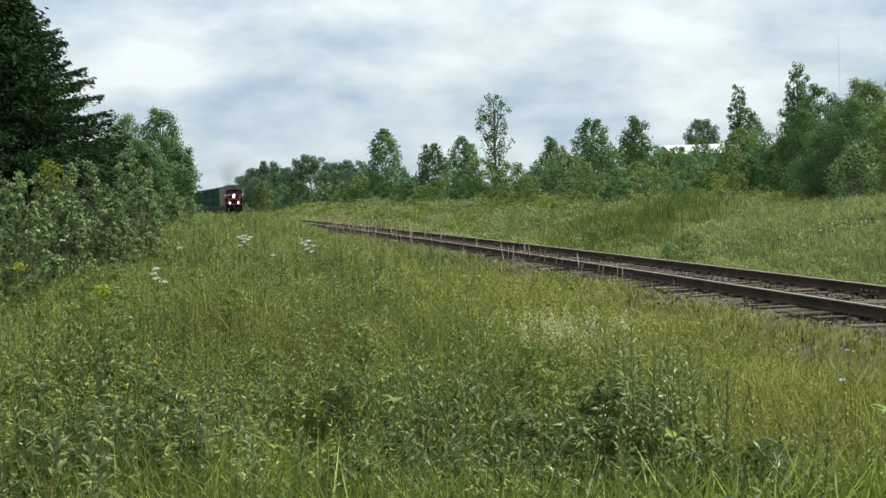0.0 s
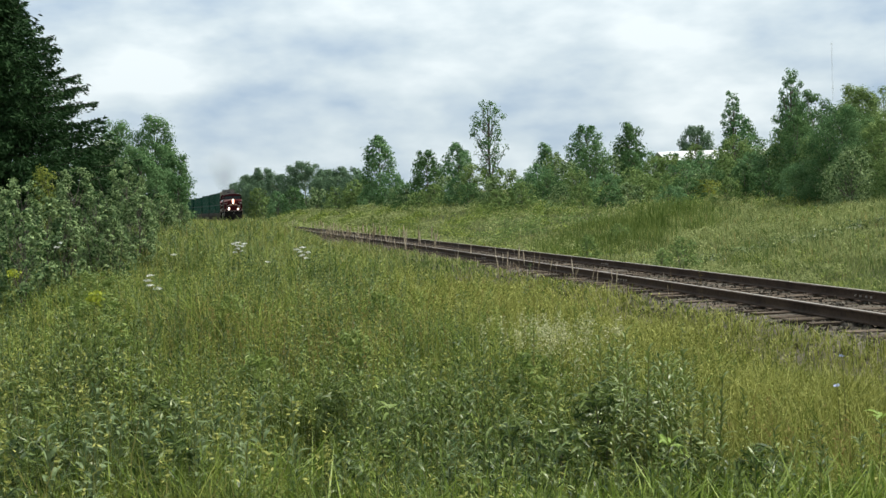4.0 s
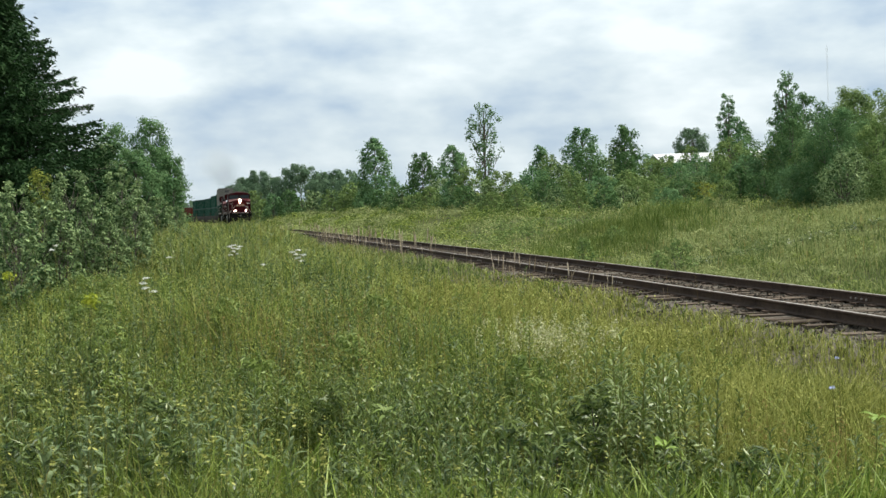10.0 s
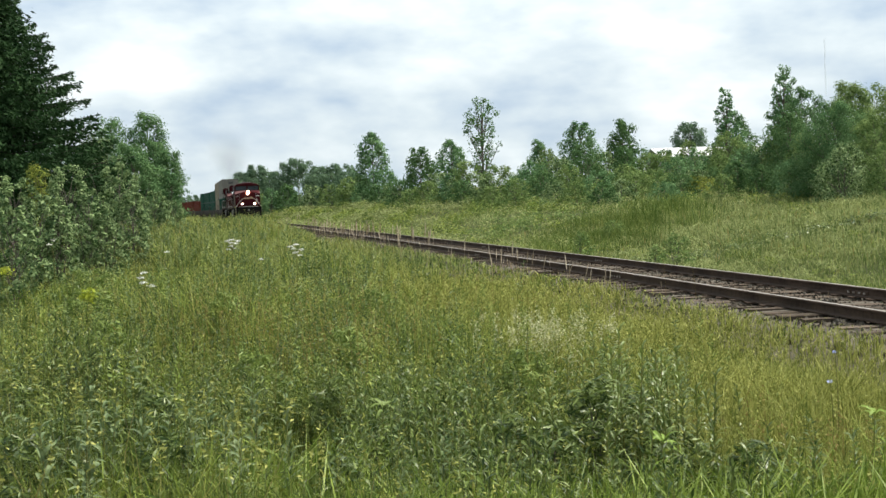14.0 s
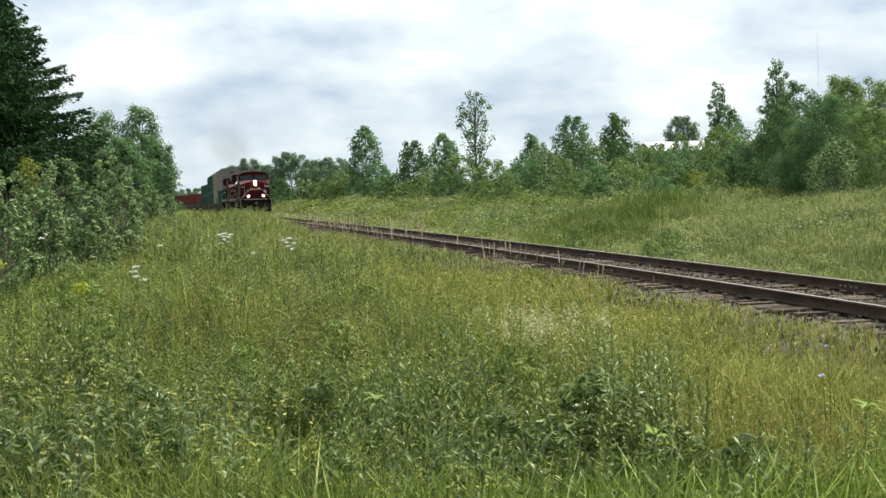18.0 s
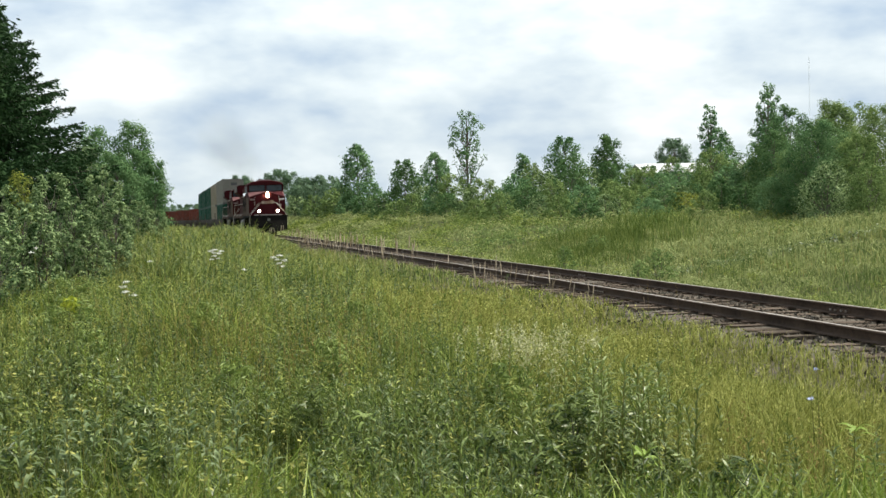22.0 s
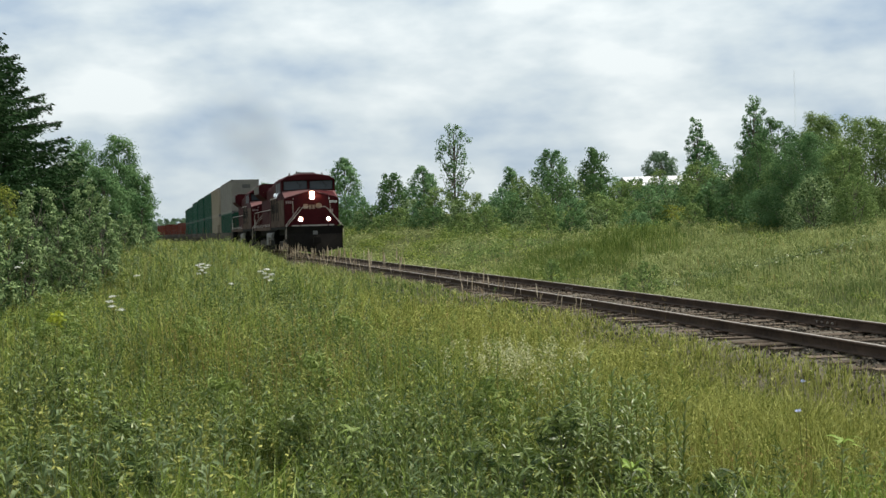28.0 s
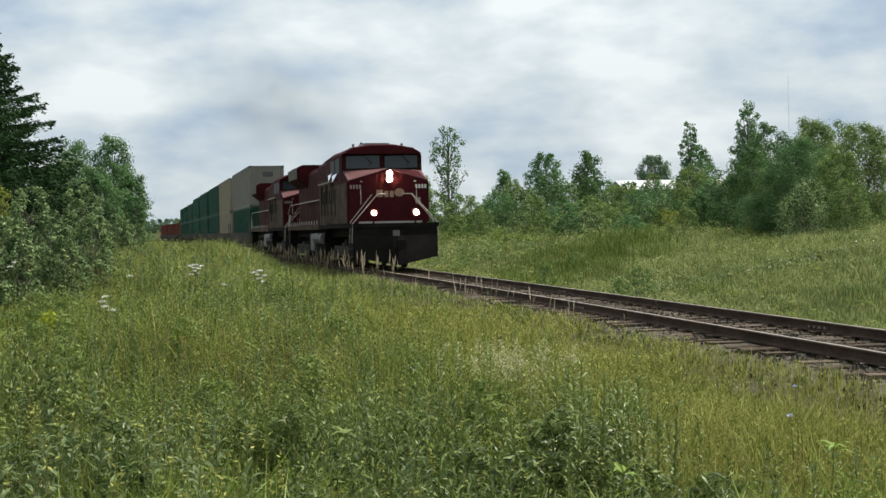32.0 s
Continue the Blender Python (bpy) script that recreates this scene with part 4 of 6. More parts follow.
def build_weeds():
    rng = np.random.default_rng(33)
    # drifts of leafy weeds: middle x, y, spread x, y, count, height
    kinds = (("goldenrod_leaves", WEED, "narrow green leaves of goldenrod", 0.088, 0.0155, 0.80,
              [(1.0, 7.3, 0.35, 0.55, 150, 0.86), (0.0, 7.0, 1.0, 0.9, 520, 0.70), (-1.0, 8.4, 1.1, 1.0, 240, 0.66), (-2.6, 9.8, 0.5, 0.7, 360, 0.80), (-1.6, 6.2, 0.6, 0.5, 200, 0.58), (-0.7, 12.5, 1.7, 2.0, 330, 0.62),
               (0.75, 5.8, 0.4, 0.4, 110, 0.55), (-3.6, 17, 2.2, 3.0, 420, 0.68), (-1.5, 22, 2.6, 4.0, 420, 0.66), (-5.5, 25, 2.5, 4.0, 260, 0.68), (-7.8, 47, 1.3, 7.0, 160, 0.62), (-0.3, 10.5, 1.6, 1.6, 300, 0.66)]),
             ("silvery_weed_leaves", SILVER, "silvery green leaves of tall weeds", 0.082, 0.019, 0.55,
              [(-1.75, 6.7, 0.45, 0.6, 260, 0.64), (-1.5, 5.6, 0.6, 0.4, 120, 0.5), (-0.5, 7.2, 0.7, 0.5, 110, 0.66), (0.5, 6.4, 0.5, 0.4, 70, 0.60), (-2.0, 8.3, 0.6, 0.6, 80, 0.62), (2.0, 6.8, 0.6, 0.6, 36, 0.42), (0.4, 10.2, 1.0, 1.6, 110, 0.60), (-3.0, 14.0, 1.4, 2.4, 220, 0.64), (-4.5, 20, 2.2, 4.0, 180, 0.66), (-7.6, 44, 1.5, 8.0, 160, 0.6)]),
             ("fresh_weed_leaves", FRESH, "light green leaves of young weeds", 0.085, 0.018, 0.65,
              [(-0.35, 7.9, 0.3, 0.4, 40, 0.64), (-1.3, 6.0, 0.6, 0.5, 50, 0.56), (0.2, 8.8, 0.9, 0.9, 70, 0.62), (-2.6, 7.5, 0.5, 0.8, 60, 0.62), (0.9, 9.4, 0.4, 0.6, 50, 0.66), (2.5, 6.6, 0.25, 0.4, 22, 0.5), (-2.5, 12.0, 1.2, 1.6, 90, 0.62), (0.2, 15, 1.6, 2.5, 240, 0.6), (-4.0, 20, 2.5, 4.0, 260, 0.62)]))
    sx, sy, sz, sh, sl = [], [], [], [], []
    for name, mat, label, length, width, up, drifts in kinds:
        x = np.concatenate([rng.normal(a, c, n) for a, b, c, d, n, h in drifts])
        y = np.concatenate([rng.normal(b, d, n) for a, b, c, d, n, h in drifts])
        h = np.concatenate([h * rng.uniform(0.6, 1.12, n) for a, b, c, d, n, h in drifts])
        tuft = np.sin(1.7 * x + 0.9 * np.sin(1.3 * y)) * np.sin(1.25 * y + 1.1 * np.sin(1.1 * x) + 1)
        h *= (1 + 0.20 * tuft) * dip(x, y)
        keep = (rng.random(len(x)) < 0.55 + 0.8 * tuft) & (np.hypot(x, y) > 3.6) & (side_of(x, y) > 3.4) & (rng.random(len(x)) > 0.9 * fine_zone(x, y) * (mat is WEED)) & ~gap(x, y)
        x, y, h = x[keep], y[keep], h[keep]
        z, lean = land(x, y), rng.normal(0, 0.09, (len(x), 2)) * h[:, None]
        tagged(new(name, mesh_of(name, weed_leaves(rng, x, y, z, h, lean, 34, length, width, up), 4, mat)), label, "weeds", kind="stuff")
        sx.append(x), sy.append(y), sz.append(z), sh.append(h), sl.append(lean)
    V, F = stems(rng, *map(np.concatenate, (sx, sy, sz, sh, sl)), 0.0032)
    tagged(new("weed_stems", mesh_of("weed_stems", V, F, STEM)), "thin green stems of meadow weeds", "weeds", kind="stuff")
    # leafy forbs scattered through the whole meadow, in drifts
    x, y = fan(rng, 8600, 8.5, 42.0, 0.40, 1.0)
    drift = np.sin(x * 0.7 + 0.6 * np.sin(y * 0.5)) * np.sin(y * 0.45 + 1) + 0.6 * np.sin(x * 1.9 + y * 0.8)
    keep = (side_of(x, y) > 4.2) & (rng.random(len(x)) < 0.62 + 0.35 * drift) & (rng.random(len(x)) > fine_zone(x, y)) & ~gap(x, y)
    x, y = x[keep], y[keep]
    pick = (rng.random(len(x)) + 0.35 * np.sin(x * 0.5 + 2) * np.sin(y * 0.3)) * 3.0
    for name, mat, lo, hi, label in (("meadow_forbs", FORB, -9, 1.7, "light green leafy forbs in the meadow"), ("deep_forbs", WEED, 1.7, 2.15, "deep green leafy forbs in the meadow"), ("pale_forbs", SILVER, 2.15, 9, "pale grey-green leafy forbs in the meadow")):
        w = (pick >= lo) & (pick < hi)
        px, py = x[w], y[w]
        h = 0.60 * tall_at(px, py) * rng.uniform(0.7, 1.2, len(px)) + 0.08
        V = weed_leaves(rng, px, py, land(px, py), h, rng.normal(0, 0.12, (len(px), 2)) * h[:, None], 24, 0.062, 0.021, 0.45)
        tagged(new(name, mesh_of(name, V, 4, mat)), label, "weeds", kind="stuff")
    # tight dark clumps here and there
    cx, cy = fan(rng, 150, 8.5, 34.0, 0.36, 1.15)
    x, y = np.repeat(cx, 13) + rng.normal(0, 0.20, 150 * 13), np.repeat(cy, 13) + rng.normal(0, 0.28, 150 * 13)
    keep = (side_of(x, y) > 5.2) & ~gap(x, y)
    x, y = x[keep], y[keep]
    h = (0.66 * tall_at(x, y) + 0.12) * rng.uniform(0.75, 1.2, len(x))
    V = weed_leaves(rng, x, y, land(x, y), h, rng.normal(0, 0.14, (len(x), 2)) * h[:, None], 26, 0.066, 0.020, 0.5)
    tagged(new("dark_forbs", mesh_of("dark_forbs", V, 4, DARKFORB)), "dark green leafy clumps in the meadow", "weeds", kind="stuff")
    # seed heads standing over the grass
    x, y = fan(rng, 7000, 5.0, 45.0, 0.36, 1.1)
    keep = (side_of(x, y) > 2.6) & (rng.random(len(x)) > 0.6 * fine_zone(x, y))
    x, y = x[keep], y[keep]
    d = np.hypot(x, y)
    h = 0.76 * tall_at(x, y) * rng.uniform(0.75, 1.2, len(x))
    z = land(x, y)
    lean = rng.normal(0, 0.09, (len(x), 2)) * h[:, None]
    V, F = stems(rng, x, y, z, h, lean, 0.0014 * np.clip(d / 8, 1, 4))
    tagged(new("grass_stalks", mesh_of("grass_stalks", V, F, YGRASS)), "yellowish upright grass stalks", "grass", kind="stuff")
    top = np.repeat(np.stack([x + lean[:, 0], y + lean[:, 1], z + h], -1), 9, 0) + rng.normal(0, 1, (len(x) * 9, 3)) * np.array([0.008, 0.008, 0.04])
    tagged(new("seed_heads", mesh_of("seed_heads", leaf_quads(rng, top, 0.026, 0.40), 4, YGRASS)), "pale seed heads of meadow grass", "grass", kind="stuff")
    # russet seed stalks in two patches
    n = 130
    x = np.concatenate([rng.normal(-1.3, 0.8, n), rng.normal(2.05, 0.35, n // 3), rng.normal(-0.6, 2.2, n // 3)])
    y = np.concatenate([rng.normal(13.0, 1.3, n), rng.normal(7.8, 0.5, n // 3), rng.normal(19.0, 3.5, n // 3)])
    h = np.where(np.arange(len(x)) < n, 0.80, 0.62) * rng.uniform(0.7, 1.15, len(x)) * np.where(y < 9, 0.62, 1.0)
    z = land(x, y)
    lean = rng.normal(0, 0.10, (len(x), 2)) * h[:, None]
    V, F = stems(rng, x, y, z, h, lean, 0.0028)
    tagged(new("russet_stalks", mesh_of("russet_stalks", V, F, RUSSET)), "thin russet seed stalks in the grass", "grass", kind="stuff")
    top = np.repeat(np.stack([x + lean[:, 0], y + lean[:, 1], z + h], -1), 12, 0) + rng.normal(0, 1, (len(x) * 12, 3)) * np.array([0.012, 0.012, 0.06])
    tagged(new("russet_seeds", mesh_of("russet_seeds", leaf_quads(rng, top, 0.018, 0.5), 4, RUSSET)), "russet seed heads in the grass", "grass", kind="stuff")
    # a patch of cream plumes before the track
    n = 85
    x, y = rng.normal(0.92, 0.28, n), rng.normal(12.3, 0.7, n)
    h, z = 0.62 * rng.uniform(0.7, 1.1, n), land(x, y)
    lean = rng.normal(0, 0.12, (n, 2)) * h[:, None]
    V, F = stems(rng, x, y, z, h, lean, 0.003)
    tagged(new("plume_stalks", mesh_of("plume_stalks", V, F, STEM)), "thin stalks under cream plumes", "grass", kind="stuff")
    top = np.repeat(np.stack([x + lean[:, 0], y + lean[:, 1], z + h], -1), 26, 0) + rng.normal(0, 1, (n * 26, 3)) * np.array([0.022, 0.022, 0.05])
    tagged(new("cream_plumes", mesh_of("cream_plumes", leaf_quads(rng, top, 0.025, 0.45), 4, PLUME)), "cream feathery plumes of flowering grass", "grass", kind="stuff")
    # tan stalks beside the sleepers and a few between the rails
    u = np.concatenate([22 + 34 * rng.random(165), rng.uniform(4.5, 18, 36), rng.uniform(54, 120, 24)])
    s = rng.normal(1.95, 0.24, len(u))
    h = rng.uniform(0.55, 1.12, len(u)) * np.interp(u, (4, 9, 18, 24), (0.35, 0.68, 0.74, 1.0))
    m = 24
    u, s, h = np.concatenate([u, rng.uniform(2, 75, m)]), np.concatenate([s, rng.choice([-0.45, 0.98], m) + rng.normal(0, 0.12, m)]), np.concatenate([h, rng.uniform(0.14, 0.28, m)])
    x, y, _ = on_line(u, s)
    z = np.where(np.abs(s) < 1.3, -0.23, land(x, y))
    lean = rng.normal(0, 0.12, (len(u), 2)) * h[:, None]
    V, F = stems(rng, x, y, z, h, lean, 0.0028)
    tagged(new("dock_stalks", mesh_of("dock_stalks", V, F, TANSTALK)), "tan dry weed stalks beside the track", "weeds", kind="stuff")
    # each stalk carries one thick pale spike
    r, n = 0.004 + 0.010 * h, len(u)
    V = np.zeros((n, 10, 3))
    for k, (f, wide) in enumerate(((0.64, 0.0), (0.74, 0.9), (0.93, 1.0), (1.06, 0.0))):
        c = np.stack([x + lean[:, 0] * f, y + lean[:, 1] * f, z + h * f], -1)
        if wide:
            for j in range(4):
                a = 1.571 * j + 0.4
                V[:, 1 + 4 * (k - 1) + j] = c + np.stack([r * wide * math.cos(a), r * wide * math.sin(a), 0 * r], -1) * rng.uniform(0.7, 1.3, (n, 1))
        else:
            V[:, 0 if k == 0 else 9] = c
    f = np.array([(0, 1 + (j + 1) % 4, 1 + j) for j in range(4)] + [(1 + j, 1 + (j + 1) % 4, 5 + j) for j in range(4)]
                 + [(1 + (j + 1) % 4, 5 + (j + 1) % 4, 5 + j) for j in range(4)] + [(5 + j, 5 + (j + 1) % 4, 9) for j in range(4)])
    idx = (np.arange(n)[:, None, None] * 10 + f[None]).reshape(-1, 3)
    tagged(new("dock_seeds", mesh_of("dock_seeds", V.reshape(-1, 3), idx, SPIKE)), "pale tan seed spikes beside the track", "weeds", kind="stuff")


build_weeds()


def leaf_mesh(name, length, width, mat):
    """One lance-shaped leaf along +x, folded at its rib and bowed."""
    V, F = [], []
    for k in range(6):
        t = k / 5
        w = width / 2 * math.sin(math.pi * min(1.0, 0.08 + t * 0.95)) ** 0.8
        z = length * (0.20 * math.sin(t * 2.9) - 0.12 * t * t)
        V += [(t * length, -w, z + 0.25 * w), (t * length, 0, z), (t * length, w, z + 0.25 * w)]
    for k in range(5):
        for j in (0, 1):
            F.append((k * 3 + j, k * 3 + j + 1, k * 3 + j + 4, k * 3 + j + 3))
    me = bpy.data.meshes.new(name)
    me.from_pydata(V, [], F)
    me.materials.append(mat)
    return me


def leafy_plant(name, x, y, h, leaves, me, stem_mat, rng, label, top=False, group=""):
    """A single plant whose leaves are parts of their own."""
    ob = tagged(new(name), label, "plant", group)
    ob.location = (x, y, float(land(x, y)))
    lx, ly = rng.normal(0, 0.05, 2)
    part("stem", tubes_mesh("stem", [(np.array([(0, 0, -0.02), (lx * 0.4, ly * 0.4, h * 0.5), (lx, ly, h)]), (0.0045, 0.004, 0.002), 5)], stem_mat), None, ob)
    for k in range(leaves):
        t = (0.30 + 0.70 * k / leaves) if not top else (1.0 - 0.04 * rng.random() if k > 5 else 0.6 + 0.06 * k)
        leaf = part("leaf", me, None, ob)
        s = (1.1 - 0.45 * t) * rng.uniform(0.8, 1.2) if not top else rng.uniform(0.75, 1.15)
        leaf.matrix_basis = Matrix.LocRotScale((lx * t, ly * t, h * t), Euler((rng.normal(0, 0.2), (-0.28 - 0.38 * t if not top else -0.12) + rng.normal(0, 0.20), k * 2.4 + rng.normal(0, 0.2))), (s, s, s))
    return ob


def umbel_plant(x, y, top, heads, rng, label):
    """A tall wild carrot with flat white flower heads."""
    g = float(land(x, y))
    ob = tagged(new("wild_carrot"), label, "flower", "white umbels in the meadow")
    ob.location = (x, y, g)
    h = top - g
    part("stem", tubes_mesh("stem", [(np.array([(0, 0, -0.02), (0.01, 0, h * 0.6), (0, 0, h * 0.9)]), (0.007, 0.006, 0.004), 5)], STEM), None, ob)
    for k in range(heads):
        a, r = k * 2.4, 0.10 * math.sqrt(k / max(1, heads)) * 1.2
        px, py, pz = r * math.cos(a), r * math.sin(a), h - 0.05 * (k % 4) - 0.25 * r
        part("stalk", tubes_mesh("stalk", [(np.array([(0, 0, h * 0.82), (px * 0.6, py * 0.6, h * 0.9), (px, py, pz)]), (0.003, 0.003, 0.002), 4)], STEM), None, ob)
        n = 40
        q = rng.normal(0, 1, (n, 3)) * np.array([0.022, 0.022, 0.006])
        tagged(part("flower_head", mesh_of("flower_head", leaf_quads(rng, q, 0.022, 0.9), 4, WHITEFLOWER), None, ob, "flat white flower head"), kind="stuff").location = (px, py, pz)


def build_single_plants():
    rng = np.random.default_rng(51)
    gold = leaf_mesh("goldenrod_leaf", 0.12, 0.020, WEED)
    milk = leaf_mesh("milkweed_leaf", 0.12, 0.022, STAR)
    silver = leaf_mesh("silvery_leaf", 0.12, 0.030, SILVER)
    for k in range(30):
        x, y = rng.normal(0.98, 0.26), rng.normal(7.35, 0.50)
        leafy_plant("goldenrod", x, y, rng.uniform(0.78, 1.08) * (1 - 0.25 * min(1.0, abs(x - 0.98) / 0.5)), 30, gold, STEM, rng, "tall leafy green goldenrod not yet in flower", False, "goldenrods in the meadow")
    for k in range(22):
        x, y = rng.normal(-1.55, 0.30), rng.normal(7.0, 0.65)
        leafy_plant("silvery_weed", x, y, rng.uniform(0.60, 0.84), 22, silver, STEM, rng, "silvery green leafy weed in the meadow", False, "silvery weeds in the meadow")
    fern = leaf_mesh("fern_leaf", 0.075, 0.013, BROADGRASS)
    for k in range(14):
        x, y = rng.normal(-2.12, 0.20), rng.normal(8.7, 0.35)
        leafy_plant("feathery_herb", x, y, rng.uniform(0.72, 0.98), 40, fern, STEM, rng, "feathery bright green herb in the meadow", False, "bright feathery herbs")
    young = leaf_mesh("milkweed_leaf", 0.11, 0.022, FRESH)
    for x, y, h, me in ((1.0, 6.28, 0.60, milk), (0.05, 5.75, 0.52, young), (-0.45, 7.3, 0.68, young), (2.62, 6.85, 0.46, young), (-2.3, 8.8, 0.66, young), (2.32, 7.25, 0.52, milk)):
        leafy_plant("milkweed", x, y, h, 15, me, STEM, rng, "light green young plant with a star of leaves", True, "light green plants in the meadow")
    for x, y, top, heads, label in ((-4.1, 25.05, 0.80, 9, "tall wild carrot with several white flower heads"), (-2.39, 20.76, 0.78, 7, "wild carrot with loose white flower heads"), (-3.82, 16.5, 0.62, 4, "wild carrot with white flower heads"),
                                    (-5.0, 23.5, 0.66, 1, "small wild carrot in the grass"), (-3.4, 24.0, 0.45, 1, "low wild carrot in the grass"), (-6.9, 23.0, 0.95, 2, "wild carrot beside the shrubs")):
        umbel_plant(x, y, top, heads, rng, label)
    # two chicory stems and a yellow-headed weed
    for x, y, top in ((2.35, 8.03, 0.36), (2.28, 7.9, 0.20)):
        g = float(land(x, y))
        ob = tagged(new("chicory"), "thin chicory stem with a pale blue flower", "flower", "chicory by the track")
        ob.location = (x, y, g)
        part("stem", tubes_mesh("stem", [(np.array([(0, 0, -0.02), (0.015, 0, (top - g) * 0.6), (0, 0, top - g)]), (0.004, 0.003, 0.002), 5)], STEM), None, ob)
        part("flower", mesh_of("flower", leaf_quads(rng, rng.normal(0, 1, (26, 3)) * np.array([0.008, 0.008, 0.003]), 0.016, 0.6), 4, BLUEFLOWER), None, ob, "pale blue flower").location = (0, 0, top - g)
    for x, y, top in ((-3.68, 13.4, 0.50), (-6.4, 19.0, 0.55)):
        g = float(land(x, y))
        ob = tagged(new("yellow_weed"), "weed with a bright yellow-green flowering top", "plant", "yellow-topped weeds")
        ob.location = (x, y, g)
        h = top - g
        part("stem", tubes_mesh("stem", [(np.array([(0, 0, -0.02), (0.015, 0, h * 0.6), (0, 0, h)]), (0.005, 0.004, 0.002), 5)], STEM), None, ob)
        tagged(part("flower_top", mesh_of("flower_top", leaf_quads(rng, rng.normal(0, 1, (130, 3)) * np.array([0.045, 0.045, 0.035]) + np.array([0, 0, h + 0.05]), 0.040, 0.6), 4, YELLOWLEAF), None, ob, "bright yellow-green top"), kind="stuff")


build_single_plants()
for k, (x, y, h, w) in enumerate(((-2.75, 10.1, 0.80, 0.42), (-2.25, 9.3, 0.72, 0.36), (0.85, 7.55, 0.80, 0.42), (1.18, 7.15, 0.55, 0.42), (0.55, 7.0, 0.66, 0.34), (-1.55, 10.4, 0.78, 0.34), (-0.1, 8.8, 0.70, 0.30), (0.55, 9.7, 0.74, 0.30),
                                  (-2.05, 7.3, 0.66, 0.34), (-1.45, 6.6, 0.62, 0.28), (-3.3, 12.6, 0.80, 0.45), (-1.0, 12.2, 0.72, 0.36), (0.1, 6.5, 0.60, 0.24), (-4.6, 16.5, 0.85, 0.50), (-2.6, 15.5, 0.80, 0.40), (-0.9, 16.5, 0.72, 0.40), (-5.6, 20.5, 0.90, 0.55),
                                  (-2.2, 6.6, 0.62, 0.30), (-1.75, 7.7, 0.72, 0.34), (-0.55, 6.4, 0.58, 0.24), (-2.0, 5.7, 0.52, 0.28), (-1.2, 5.5, 0.50, 0.24), (-0.3, 5.3, 0.48, 0.22), (0.35, 7.4, 0.66, 0.28), (1.5, 6.5, 0.60, 0.24), (-2.9, 8.6, 0.70, 0.34), (1.05, 7.9, 0.66, 0.44), (-0.8, 9.4, 0.68, 0.30))):
    broadleaf("leafy_clump", 3000 + k, FRESH if y > 9.5 and k else WEED, x, y, h, w, 0.055 + 0.0014 * y, "dome", 0.0, 2.9, 0.20, 4, 0.20, "bushy green clump of meadow herbs", "plant", "bushy clumps in the meadow")


# ---- the white-roofed barn and the far mast ----
ROOFWHITE = material("white sheet roofing", (0.50, 0.51, 0.52), (0.62, 0.63, 0.64), 0.6, scale=0.5)
WALLGREY = material("grey barn boards", (0.22, 0.21, 0.20), (0.34, 0.33, 0.31), 0.8, scale=0.7)
MASTGREY = material("galvanised mast steel", (0.66, 0.68, 0.70), (0.76, 0.78, 0.80), 0.6, scale=2.0)


def build_barn():
    """A long low barn on the rise behind the bushes, seen by its white roof."""
    barn = tagged(new("barn"), "long low barn with a white sheet roof", "barn")
    x0, y0 = 40.5, 180.0
    g = float(land(x0, y0)) - 1.1
    barn.location = (x0, y0, g)
    barn.rotation_euler = (0, 0, radians(4))
    e, r, w, l = 3.1, 4.35, 5.0, 12.0
    part("wall", box_bm(-l, l, -w, w, -1.5, e, 0.02), WALLGREY, barn)
    for sy in (-1, 1):
        bm = bmesh.new()
        a = [bm.verts.new(p) for p in ((-l - 0.4, sy * (w + 0.5), e - 0.1), (l + 0.4, sy * (w + 0.5), e - 0.1), (l + 0.4, 0, r), (-l - 0.4, 0, r))]
        b = [bm.verts.new((v.co.x, v.co.y, v.co.z + 0.12)) for v in a]
        bm.faces.new(a[::-1]), bm.faces.new(b)
        for k in range(4):
            bm.faces.new((a[k], a[(k + 1) % 4], b[(k + 1) % 4], b[k]))
        bmesh.ops.recalc_face_normals(bm, faces=bm.faces)
        slope = part("roof", bm, ROOFWHITE, barn, "white sheet roof slope")
        for k in range(13):
            x = -l + 2 * l * k / 12
            rib = bmesh.new()
            c = [rib.verts.new(p) for p in ((x - 0.05, sy * (w + 0.5), e + 0.02), (x + 0.05, sy * (w + 0.5), e + 0.02), (x + 0.05, 0, r + 0.12), (x - 0.05, 0, r + 0.12))]
            t = [rib.verts.new((v.co.x, v.co.y, v.co.z + 0.06)) for v in c]
            rib.faces.new(t)
            for j in range(4):
                rib.faces.new((c[j], c[(j + 1) % 4], t[(j + 1) % 4], t[j]))
            part("roof_rib", rib, ROOFWHITE, slope)
    bm = box_bm(-1.2, 1.2, -w - 0.05, -w + 0.02, 0.0, 2.5)
    part("door", bm, ROOFWHITE, barn)


def build_mast():
    """A slim lattice mast far behind the bank."""
    mast = tagged(new("radio_mast"), "slim far-off lattice radio mast", "mast")
    x, y, h, w = 262.0, 900.0, 92.0, 0.5
    g = float(land(x, y))
    mast.location = (x, y, g)
    for k in range(3):
        a = 2.094 * k
        part("leg", tubes_mesh("leg", [(np.array([(w * math.cos(a), w * math.sin(a), -1), (w * math.cos(a), w * math.sin(a), h)]), (0.035, 0.035), 4)], MASTGREY), None, mast)
    items = []
    for z in range(0, int(h), 3):
        for k in range(3):
            a, b = 2.094 * k, 2.094 * (k + 1)
            items.append((np.array([(w * math.cos(a), w * math.sin(a), z), (w * math.cos(b), w * math.sin(b), z + 3)]), (0.02, 0.02), 3))
    part("bracing", tubes_mesh("bracing", items, MASTGREY), None, mast)


build_barn()
build_mast()
